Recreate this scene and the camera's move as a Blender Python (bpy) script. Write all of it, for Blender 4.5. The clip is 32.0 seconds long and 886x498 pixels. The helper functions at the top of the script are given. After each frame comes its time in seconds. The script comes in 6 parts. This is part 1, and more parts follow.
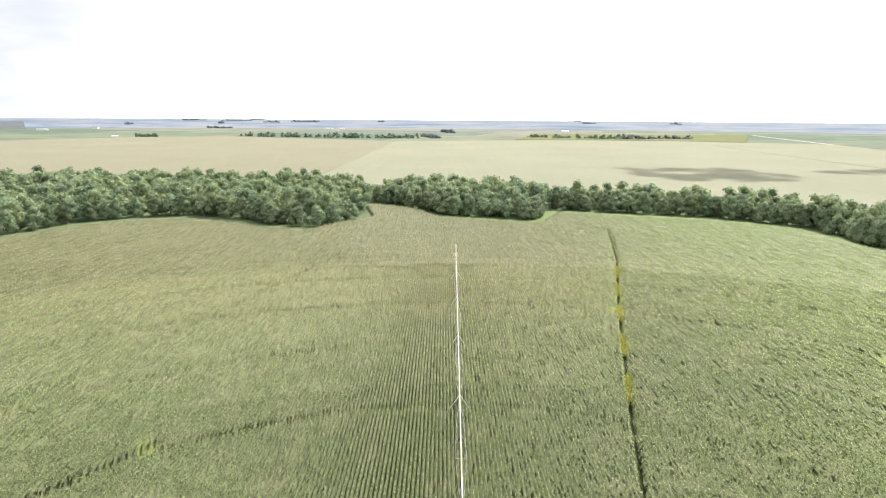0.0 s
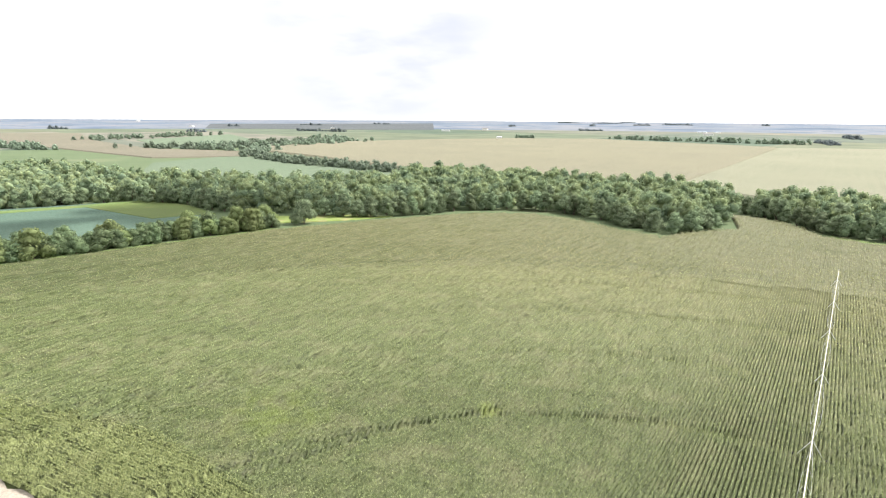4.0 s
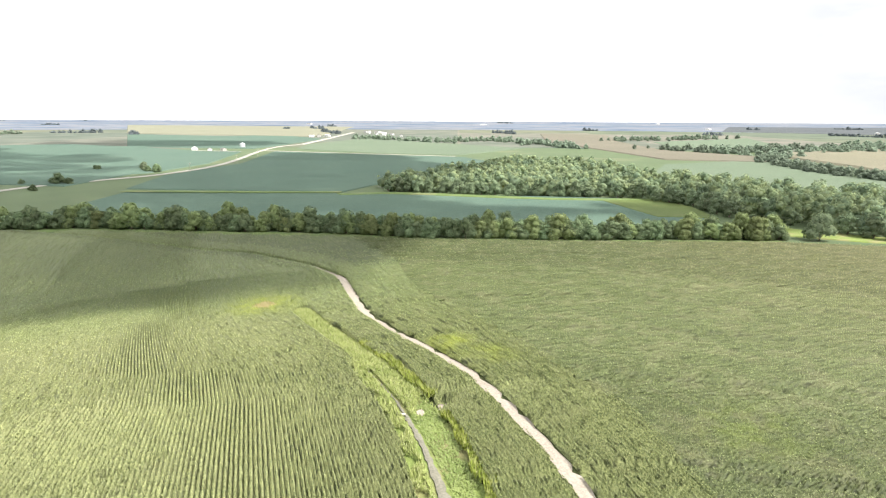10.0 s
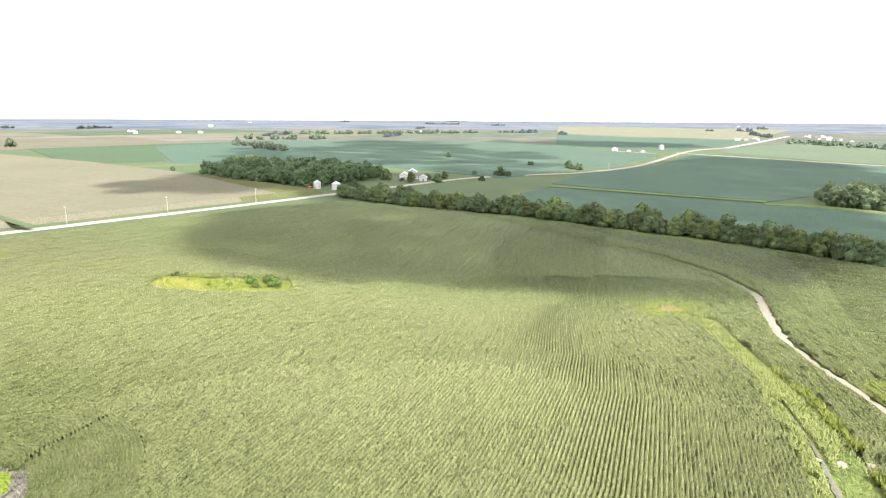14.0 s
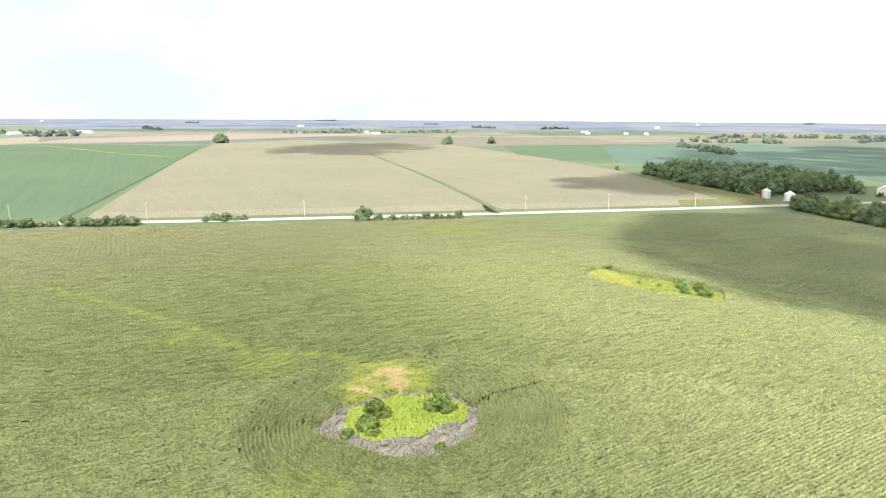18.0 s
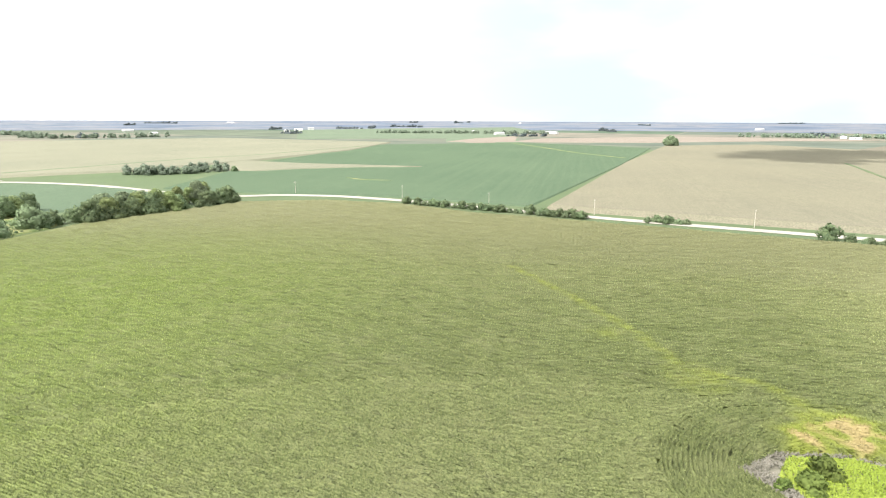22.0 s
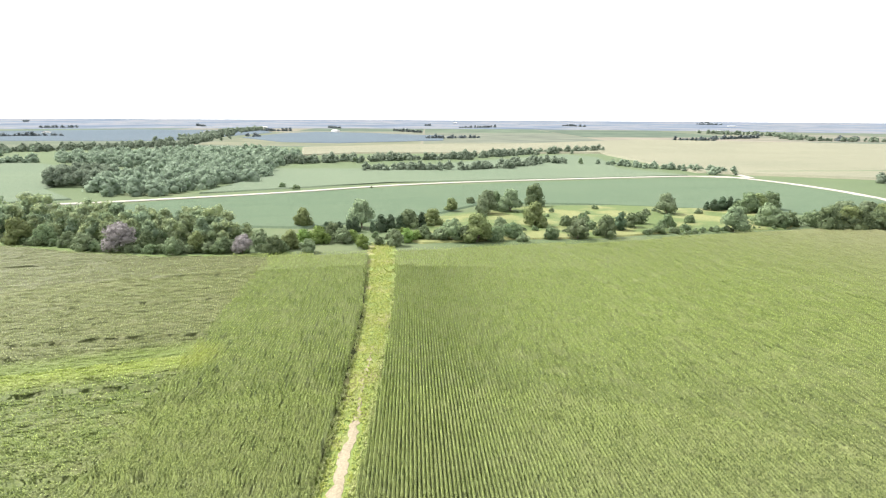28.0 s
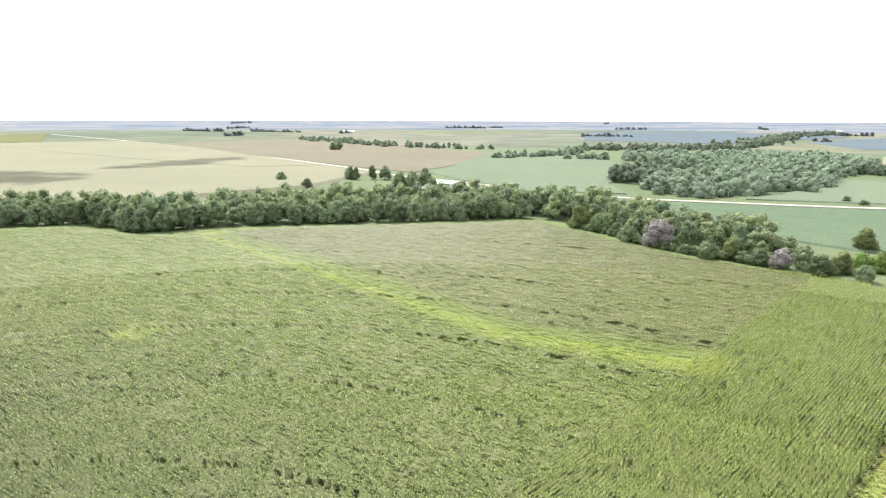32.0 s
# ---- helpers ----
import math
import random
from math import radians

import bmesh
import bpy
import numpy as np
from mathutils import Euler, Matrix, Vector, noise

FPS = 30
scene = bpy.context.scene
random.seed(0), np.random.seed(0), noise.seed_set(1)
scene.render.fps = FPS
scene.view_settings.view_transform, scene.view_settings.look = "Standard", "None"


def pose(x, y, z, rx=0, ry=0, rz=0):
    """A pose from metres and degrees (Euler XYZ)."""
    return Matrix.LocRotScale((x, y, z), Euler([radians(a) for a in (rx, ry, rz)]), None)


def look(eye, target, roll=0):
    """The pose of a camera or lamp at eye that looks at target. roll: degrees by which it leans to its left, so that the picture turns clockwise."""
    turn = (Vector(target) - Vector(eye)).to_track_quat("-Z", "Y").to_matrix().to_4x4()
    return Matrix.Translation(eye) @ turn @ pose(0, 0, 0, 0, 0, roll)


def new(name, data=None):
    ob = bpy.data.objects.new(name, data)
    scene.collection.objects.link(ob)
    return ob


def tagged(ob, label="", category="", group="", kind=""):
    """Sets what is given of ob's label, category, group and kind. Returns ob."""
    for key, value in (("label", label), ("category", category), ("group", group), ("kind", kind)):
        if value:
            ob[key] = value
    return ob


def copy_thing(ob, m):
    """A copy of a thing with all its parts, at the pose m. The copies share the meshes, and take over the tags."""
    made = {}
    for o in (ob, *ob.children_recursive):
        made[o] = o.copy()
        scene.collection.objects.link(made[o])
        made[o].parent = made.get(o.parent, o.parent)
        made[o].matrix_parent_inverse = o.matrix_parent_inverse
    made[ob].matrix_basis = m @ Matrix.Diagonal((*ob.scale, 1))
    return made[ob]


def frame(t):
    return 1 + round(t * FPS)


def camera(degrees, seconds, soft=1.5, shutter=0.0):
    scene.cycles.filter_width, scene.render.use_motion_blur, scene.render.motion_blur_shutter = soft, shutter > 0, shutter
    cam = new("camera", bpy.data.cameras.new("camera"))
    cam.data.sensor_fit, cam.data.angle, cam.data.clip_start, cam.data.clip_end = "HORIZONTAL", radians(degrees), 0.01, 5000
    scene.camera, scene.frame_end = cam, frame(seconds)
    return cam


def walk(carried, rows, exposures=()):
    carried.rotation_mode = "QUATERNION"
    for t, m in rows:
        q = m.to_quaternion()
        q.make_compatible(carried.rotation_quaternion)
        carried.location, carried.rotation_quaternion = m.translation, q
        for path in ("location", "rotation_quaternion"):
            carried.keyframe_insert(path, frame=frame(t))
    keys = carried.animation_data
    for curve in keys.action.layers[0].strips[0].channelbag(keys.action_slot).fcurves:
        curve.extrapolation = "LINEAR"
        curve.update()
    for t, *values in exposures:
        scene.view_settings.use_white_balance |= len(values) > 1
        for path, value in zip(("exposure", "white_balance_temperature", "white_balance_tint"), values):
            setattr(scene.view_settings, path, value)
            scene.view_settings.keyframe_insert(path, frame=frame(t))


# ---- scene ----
LENS = 71.18
# seconds, place, tilt below the horizon, lean, heading
ROWS = [
    (0.0, -0.00, 0.00, 48.00, 11.999, 0.361, -0.000),
    (0.5, 0.21, -0.35, 48.02, 11.995, 0.356, 4.487),
    (1.0, 0.42, -0.70, 48.05, 11.987, 0.332, 8.746),
    (1.5, 0.64, -1.04, 48.08, 11.977, 0.307, 12.662),
    (2.0, 0.87, -1.37, 48.11, 11.968, 0.289, 16.468),
    (2.5, 1.12, -1.68, 48.15, 11.959, 0.297, 20.385),
    (3.0, 1.40, -1.96, 48.19, 11.945, 0.335, 24.478),
    (3.5, 1.70, -2.22, 48.25, 11.944, 0.357, 28.598),
    (4.0, 2.01, -2.46, 48.30, 11.942, 0.381, 32.684),
    (4.5, 2.34, -2.68, 48.36, 11.946, 0.392, 36.655),
    (5.0, 2.66, -2.89, 48.42, 11.952, 0.385, 40.398),
    (5.5, 2.95, -3.10, 48.46, 11.955, 0.358, 43.799),
    (6.0, 3.22, -3.32, 48.49, 11.957, 0.328, 46.973),
    (6.5, 3.45, -3.55, 48.50, 11.952, 0.281, 50.184),
    (7.0, 3.65, -3.80, 48.50, 11.947, 0.265, 53.505),
    (7.5, 3.84, -4.05, 48.49, 11.943, 0.280, 57.090),
    (8.0, 4.02, -4.31, 48.47, 11.937, 0.307, 60.838),
    (8.5, 4.19, -4.57, 48.46, 11.927, 0.317, 64.676),
    (9.0, 4.38, -4.83, 48.45, 11.917, 0.313, 68.694),
    (9.5, 4.59, -5.09, 48.44, 11.916, 0.308, 72.883),
    (10.0, 4.83, -5.35, 48.44, 11.919, 0.285, 77.240),
    (10.5, 5.09, -5.61, 48.45, 11.921, 0.266, 81.710),
    (11.0, 5.38, -5.87, 48.47, 11.931, 0.266, 86.094),
    (11.5, 5.70, -6.13, 48.49, 11.937, 0.266, 90.413),
    (12.0, 6.05, -6.39, 48.51, 11.935, 0.270, 94.808),
    (12.5, 6.44, -6.66, 48.54, 11.933, 0.276, 99.256),
    (13.0, 6.85, -6.92, 48.56, 11.933, 0.283, 103.609),
    (13.5, 7.27, -7.16, 48.59, 11.937, 0.305, 108.755),
    (14.0, 7.68, -7.37, 48.61, 11.945, 0.319, 114.058),
    (14.5, 8.07, -7.55, 48.63, 11.957, 0.308, 119.642),
    (15.0, 8.42, -7.67, 48.64, 11.966, 0.299, 125.340),
    (15.5, 8.72, -7.75, 48.65, 11.970, 0.307, 130.692),
    (16.0, 9.00, -7.80, 48.66, 11.975, 0.313, 135.679),
    (16.5, 9.23, -7.80, 48.65, 11.976, 0.324, 139.933),
    (17.0, 9.42, -7.81, 48.64, 11.976, 0.329, 143.966),
    (17.5, 9.61, -7.91, 48.63, 11.977, 0.315, 148.291),
    (18.0, 9.81, -8.02, 48.62, 11.977, 0.300, 152.974),
    (18.5, 10.02, -8.21, 48.60, 11.978, 0.260, 157.574),
    (19.0, 10.25, -8.47, 48.58, 11.984, 0.219, 162.494),
    (19.5, 10.47, -8.77, 48.56, 11.977, 0.223, 167.489),
    (20.0, 10.70, -9.10, 48.52, 11.963, 0.257, 172.406),
    (20.5, 10.93, -9.45, 48.48, 11.953, 0.262, 177.362),
    (21.0, 11.15, -9.80, 48.43, 11.940, 0.251, 182.484),
    (21.5, 11.37, -10.14, 48.36, 11.926, 0.246, 187.468),
    (22.0, 11.58, -10.47, 48.29, 11.918, 0.227, 192.320),
    (22.5, 11.79, -10.81, 48.22, 11.909, 0.208, 197.503),
    (23.0, 12.02, -11.15, 48.16, 11.903, 0.226, 202.124),
    (23.5, 12.26, -11.50, 48.12, 11.893, 0.269, 206.566),
    (24.0, 12.52, -11.87, 48.10, 11.882, 0.293, 211.139),
    (24.5, 12.80, -12.27, 48.11, 11.888, 0.295, 215.978),
    (25.0, 13.10, -12.67, 48.15, 11.906, 0.302, 221.030),
    (25.5, 13.40, -13.07, 48.21, 11.943, 0.298, 226.238),
    (26.0, 13.71, -13.46, 48.26, 11.962, 0.296, 231.475),
    (26.5, 14.00, -13.80, 48.33, 11.972, 0.291, 236.931),
    (27.0, 14.27, -14.08, 48.39, 11.978, 0.288, 242.614),
    (27.5, 14.50, -14.27, 48.43, 11.988, 0.291, 248.533),
    (28.0, 14.71, -14.42, 48.46, 12.013, 0.302, 254.528),
    (28.5, 14.91, -14.55, 48.48, 12.017, 0.308, 260.614),
    (29.0, 15.11, -14.65, 48.50, 12.019, 0.300, 266.705),
    (29.5, 15.30, -14.76, 48.51, 12.029, 0.275, 272.792),
    (30.0, 15.51, -14.90, 48.52, 12.032, 0.231, 278.911),
    (30.5, 15.73, -15.07, 48.54, 12.016, 0.182, 284.985),
    (31.0, 15.96, -15.27, 48.56, 11.996, 0.151, 290.860),
    (31.5, 16.21, -15.49, 48.58, 11.973, 0.154, 296.656),
    (32.0, 16.46, -15.72, 48.60, 11.949, 0.163, 302.505),
]
cam = camera(LENS, 32.0, soft=1.1)
PATH = [(t, pose(x, y, z, 90 - tilt, 0, head) @ pose(0, 0, 0, 0, 0, lean)) for t, x, y, z, tilt, lean, head in ROWS]
walk(cam, PATH)

# ---- sky, sun ----
SUN_AZ, SUN_EL = radians(325), radians(50)
SUN_DIR = Vector((-math.sin(SUN_AZ) * math.cos(SUN_EL), math.cos(SUN_AZ) * math.cos(SUN_EL), math.sin(SUN_EL)))
scene.view_settings.exposure = 1.45


def build_world():
    w = bpy.data.worlds.new("sky")
    scene.world = w
    w.use_nodes = True
    n, l = w.node_tree.nodes, w.node_tree.links
    n.clear()
    out = n.new("ShaderNodeOutputWorld")
    bg = n.new("ShaderNodeBackground")
    sky = n.new("ShaderNodeTexSky")
    sky.sky_type, sky.sun_disc = "NISHITA", False
    sky.sun_elevation, sky.sun_rotation = SUN_EL, math.atan2(SUN_DIR.x, SUN_DIR.y)
    sky.air_density, sky.dust_density, sky.ozone_density = 1.0, 3.0, 1.0
    tc = n.new("ShaderNodeTexCoord")
    mp = n.new("ShaderNodeMapping")
    mp.inputs["Scale"].default_value = (1.0, 1.0, 3.2)
    nz = n.new("ShaderNodeTexNoise")
    nz.inputs["Scale"].default_value, nz.inputs["Detail"].default_value = 2.6, 6.0
    nz.inputs["Roughness"].default_value = 0.52
    ramp = n.new("ShaderNodeValToRGB")
    ramp.color_ramp.elements[0].position, ramp.color_ramp.elements[1].position = 0.30, 0.50
    ramp.color_ramp.elements[0].color = (0.96, 0.96, 0.96, 1)
    mix = n.new("ShaderNodeMix")
    mix.data_type = "RGBA"
    nz2 = n.new("ShaderNodeTexNoise")
    nz2.inputs["Scale"].default_value, nz2.inputs["Detail"].default_value = 3.4, 5.0
    ramp2 = n.new("ShaderNodeValToRGB")
    ramp2.color_ramp.elements[0].color = (5.7, 5.72, 5.6, 1)
    ramp2.color_ramp.elements[1].color = (2.35, 2.5, 3.0, 1)
    ramp2.color_ramp.elements[0].position, ramp2.color_ramp.elements[1].position = 0.72, 0.92
    l.new(tc.outputs["Generated"], mp.inputs["Vector"])
    l.new(mp.outputs["Vector"], nz.inputs["Vector"])
    l.new(mp.outputs["Vector"], nz2.inputs["Vector"])
    l.new(nz.outputs["Fac"], ramp.inputs["Fac"])
    l.new(nz2.outputs["Fac"], ramp2.inputs["Fac"])
    l.new(ramp.outputs["Color"], mix.inputs["Factor"])
    l.new(sky.outputs["Color"], mix.inputs["A"])
    l.new(ramp2.outputs["Color"], mix.inputs["B"])
    # a thicker grey-blue cloud in the north-west and thin blue gaps in the south
    last = mix.outputs["Result"]
    for way, near, far, lo, hi, scale, tint in (((-0.615, 0.776, 0.150), 0.974, 0.997, 0.30, 0.64, 6.0, (2.08, 2.17, 2.5)), ((-0.2, -0.95, 0.21), 0.86, 0.97, 0.36, 0.66, 3.4, (2.2, 2.48, 2.62))):
        dot = n.new("ShaderNodeVectorMath")
        dot.operation = "DOT_PRODUCT"
        dot.inputs[1].default_value = Vector(way).normalized()
        l.new(tc.outputs["Generated"], dot.inputs[0])
        reach = n.new("ShaderNodeMapRange")
        reach.interpolation_type = "SMOOTHSTEP"
        reach.inputs["From Min"].default_value, reach.inputs["From Max"].default_value = near, far
        l.new(dot.outputs["Value"], reach.inputs["Value"])
        puff = n.new("ShaderNodeTexNoise")
        puff.inputs["Scale"].default_value, puff.inputs["Detail"].default_value = scale, 4.0
        l.new(mp.outputs["Vector"], puff.inputs["Vector"])
        edge = n.new("ShaderNodeMapRange")
        edge.interpolation_type = "SMOOTHSTEP"
        edge.inputs["From Min"].default_value, edge.inputs["From Max"].default_value = lo, hi
        l.new(puff.outputs["Fac"], edge.inputs["Value"])
        both = n.new("ShaderNodeMath")
        both.operation = "MULTIPLY"
        l.new(reach.outputs["Result"], both.inputs[0])
        l.new(edge.outputs["Result"], both.inputs[1])
        inner, m2 = n.new("ShaderNodeMix"), n.new("ShaderNodeMix")
        inner.data_type = m2.data_type = "RGBA"
        l.new(both.outputs[0], inner.inputs["Factor"])
        inner.inputs["A"].default_value = (2.75, 2.75, 2.72, 1)
        inner.inputs["B"].default_value = (*tint, 1)
        thin = n.new("ShaderNodeMapRange")
        thin.inputs["From Min"].default_value, thin.inputs["From Max"].default_value = near - 0.03, near
        l.new(dot.outputs["Value"], thin.inputs["Value"])
        l.new(thin.outputs["Result"], m2.inputs["Factor"])
        l.new(last, m2.inputs["A"])
        l.new(inner.outputs["Result"], m2.inputs["B"])
        last = m2.outputs["Result"]
    l.new(last, bg.inputs["Color"])
    bg.inputs["Strength"].default_value = 0.15
    l.new(bg.outputs["Background"], out.inputs["Surface"])


build_world()
sun_data = bpy.data.lights.new("sun", "SUN")
sun_data.energy, sun_data.angle, sun_data.color = 3.4, radians(0.8), (1.0, 0.955, 0.88)
sun = new("sun", sun_data)
sun.matrix_world = look(SUN_DIR * 2000, (0, 0, 0))

# ---- materials ----
def principled(name, rough=0.9, spec=0.2, metal=0.0):
    m = bpy.data.materials.new(name)
    m.use_nodes = True
    n, l = m.node_tree.nodes, m.node_tree.links
    b = n["Principled BSDF"]
    b.inputs["Roughness"].default_value = rough
    b.inputs["Specular IOR Level"].default_value = spec
    b.inputs["Metallic"].default_value = metal
    return m, n, l, b


def noise_node(n, l, coord, scale, detail=4.0, rough=0.55):
    t = n.new("ShaderNodeTexNoise")
    t.inputs["Scale"].default_value, t.inputs["Detail"].default_value = scale, detail
    t.inputs["Roughness"].default_value = rough
    l.new(coord, t.inputs["Vector"])
    return t.outputs["Fac"]


def ramp_node(n, l, fac, stops):
    r = n.new("ShaderNodeValToRGB")
    e = r.color_ramp.elements
    while len(e) < len(stops):
        e.new(0.5)
    for k, (p, c) in zip(e, stops):
        k.position, k.color = p, (*c, 1)
    l.new(fac, r.inputs["Fac"])
    return r.outputs["Color"]


def mix_node(n, l, fac, a, b, mode="MIX"):
    m = n.new("ShaderNodeMix")
    m.data_type, m.blend_type = "RGBA", mode
    for key, v in (("Factor", fac), ("A", a), ("B", b)):
        if isinstance(v, (int, float)):
            m.inputs[key].default_value = v
        elif isinstance(v, tuple):
            m.inputs[key].default_value = (*v, 1)
        else:
            l.new(v, m.inputs[key])
    return m.outputs["Result"]


def bump_node(n, l, b, height, strength, dist):
    k = n.new("ShaderNodeBump")
    k.inputs["Strength"].default_value, k.inputs["Distance"].default_value = strength, dist
    l.new(height, k.inputs["Height"])
    l.new(k.outputs["Normal"], b.inputs["Normal"])


def leaf_glow(m, n, l, b, colour, share):
    """Thin leaves let part of the light through."""
    tr, mx = n.new("ShaderNodeBsdfTranslucent"), n.new("ShaderNodeMixShader")
    mx.inputs["Fac"].default_value = share
    l.new(colour, tr.inputs["Color"])
    l.new(b.outputs["BSDF"], mx.inputs[1])
    l.new(tr.outputs["BSDF"], mx.inputs[2])
    l.new(mx.outputs["Shader"], n["Material Output"].inputs["Surface"])


def grain(name, low, high, big=0.02, small=1.5, rough=0.9, spec=0.15, bump=0.4, dist=0.1, patch=None, patch_at=0.62):
    """A rough natural surface: two colours mixed by broad and fine variation; patch: a third colour in broad blotches."""
    m, n, l, b = principled(name, rough, spec)
    co = n.new("ShaderNodeNewGeometry").outputs["Position"]
    f1, f2 = noise_node(n, l, co, big, 3.0), noise_node(n, l, co, small, 5.0, 0.7)
    c1 = ramp_node(n, l, f1, [(0.3, low), (0.7, high)])
    c2 = ramp_node(n, l, f2, [(0.3, tuple(0.55 * v for v in low)), (0.7, tuple(min(1, 1.25 * v) for v in high))])
    c = mix_node(n, l, 0.5, c1, c2)
    if patch:
        f3 = noise_node(n, l, co, big * 0.6, 4.0)
        k = ramp_node(n, l, f3, [(patch_at - 0.06, (0, 0, 0)), (patch_at + 0.06, (1, 1, 1))])
        c = mix_node(n, l, k, c, patch)
    l.new(c, b.inputs["Base Color"])
    if bump:
        bump_node(n, l, b, f2, bump, dist)
    return m


def leafy(name, low, high, spec=0.25, trans=0.0):
    """Foliage: colour varies from plant to plant, from leaf to leaf and with broad patches."""
    m, n, l, b = principled(name, 0.75, spec * 0.5)
    geo = n.new("ShaderNodeNewGeometry")
    obj = n.new("ShaderNodeObjectInfo")
    f1 = noise_node(n, l, geo.outputs["Position"], 0.35, 3.0)
    c1 = ramp_node(n, l, f1, [(0.3, low), (0.7, high)])
    c2 = ramp_node(n, l, geo.outputs["Random Per Island"], [(0.0, tuple(0.6 * v for v in low)), (1.0, tuple(1.2 * v for v in high))])
    c = mix_node(n, l, 0.55, c1, c2)
    h = n.new("ShaderNodeHueSaturation")
    mr = n.new("ShaderNodeMapRange")
    mr.inputs["To Min"].default_value, mr.inputs["To Max"].default_value = 0.8, 1.2
    l.new(obj.outputs["Random"], mr.inputs["Value"])
    l.new(mr.outputs["Result"], h.inputs["Value"])
    mr2 = n.new("ShaderNodeMapRange")
    mr2.inputs["To Min"].default_value, mr2.inputs["To Max"].default_value = 0.49, 0.515
    l.new(obj.outputs["Random"], mr2.inputs["Value"])
    l.new(mr2.outputs["Result"], h.inputs["Hue"])
    l.new(c, h.inputs["Color"])
    l.new(h.outputs["Color"], b.inputs["Base Color"])
    leaf_glow(m, n, l, b, h.outputs["Color"], 0.43)
    return m


def plain(name, colour, rough=0.7, metal=0.0, spec=0.3, vary=0.25, scale=2.0):
    m, n, l, b = principled(name, rough, spec, metal)
    co = n.new("ShaderNodeNewGeometry").outputs["Position"]
    f = noise_node(n, l, co, scale, 5.0, 0.65)
    l.new(ramp_node(n, l, f, [(0.3, tuple((1 - vary) * v for v in colour)), (0.7, tuple(min(1, (1 + vary) * v) for v in colour))]), b.inputs["Base Color"])
    return m


def crop_rows(name, low, high, dry, heading, spacing=0.76, big=0.012, rough=0.85, bump=0.5):
    """A closed crop canopy seen from far: fine tufts, faint drilled rows, broad uneven ripening."""
    m, n, l, b = principled(name, 0.95, 0.02)
    co = n.new("ShaderNodeNewGeometry").outputs["Position"]
    f1, f2 = noise_node(n, l, co, big, 4.0), noise_node(n, l, co, 1.3, 4.0, 0.75)
    f4 = noise_node(n, l, co, 0.12, 3.0)
    mp = n.new("ShaderNodeMapping")
    mp.inputs["Rotation"].default_value = (0, 0, -heading)
    mp.inputs["Scale"].default_value = (1.0, 0.012, 0.0)
    l.new(co, mp.inputs["Vector"])
    f3 = noise_node(n, l, mp.outputs["Vector"], 0.22, 3.0)
    c = mix_node(n, l, ramp_node(n, l, f1, [(0.35, (0, 0, 0)), (0.68, (1, 1, 1))]), low, high)
    c = mix_node(n, l, ramp_node(n, l, f3, [(0.40, (0, 0, 0)), (0.8, (0.6, 0.6, 0.6))]), c, dry)
    c = mix_node(n, l, ramp_node(n, l, f4, [(0.45, (0, 0, 0)), (0.8, (0.5, 0.5, 0.5))]), c, dry)
    fine = ramp_node(n, l, f2, [(0.3, (0.62, 0.62, 0.62)), (0.7, (1.25, 1.25, 1.25))])
    c = mix_node(n, l, 1.0, c, fine, "MULTIPLY")
    l.new(c, b.inputs["Base Color"])
    bump_node(n, l, b, f2, bump, 0.35)
    return m


def patchwork(name):
    """Far farmland: a grid of fields, each with its own crop, laid out along the section roads."""
    m, n, l, b = principled(name, 0.95, 0.05)
    co = n.new("ShaderNodeNewGeometry").outputs["Position"]
    mp = n.new("ShaderNodeMapping")
    mp.inputs["Rotation"].default_value = (0, 0, radians(14))
    l.new(co, mp.inputs["Vector"])
    br = n.new("ShaderNodeTexBrick")
    br.offset, br.squash, br.squash_frequency = 0.5, 0.7, 3
    br.inputs["Scale"].default_value = 1.0
    br.inputs["Brick Width"].default_value, br.inputs["Row Height"].default_value = 620.0, 395.0
    br.inputs["Mortar Size"].default_value = 3.0
    br.inputs["Color1"].default_value, br.inputs["Color2"].default_value = (0, 0, 0, 1), (1, 1, 1, 1)
    br.inputs["Mortar"].default_value = (0.62, 0.62, 0.62, 1)
    l.new(mp.outputs["Vector"], br.inputs["Vector"])
    # crop colours, greyed to imitate distance haze
    c = ramp_node(n, l, br.outputs["Color"], [(0.0, (0.055, 0.085, 0.07)), (0.2, (0.125, 0.13, 0.095)), (0.42, (0.07, 0.10, 0.075)),
                                              (0.6, (0.15, 0.142, 0.118)), (0.8, (0.085, 0.105, 0.09)), (1.0, (0.16, 0.147, 0.127))])
    f = noise_node(n, l, co, 0.01, 6.0, 0.6)
    c = mix_node(n, l, 1.0, c, ramp_node(n, l, f, [(0.3, (0.7, 0.75, 0.72)), (0.7, (1.25, 1.2, 1.15))]), "MULTIPLY")
    l.new(c, b.inputs["Base Color"])
    return m


GRID = radians(-14)
M_FAR = patchwork("far_farmland")
M_VERGE = grain("verge_grass", (0.068, 0.098, 0.05), (0.092, 0.122, 0.062), 0.02, 1.5, patch=(0.105, 0.125, 0.068))
M_SOIL = grain("corn_floor", (0.045, 0.055, 0.022), (0.07, 0.08, 0.035), 0.03, 2.0)
M_GRASS = grain("rough_grass", (0.0731, 0.103, 0.0344), (0.103, 0.133, 0.043), 0.08, 2.5, patch=(0.129, 0.133, 0.0559))
M_MARGIN = grain("margin_grass", (0.085, 0.125, 0.045), (0.12, 0.165, 0.06), 0.06, 2.0, patch=(0.14, 0.155, 0.075))
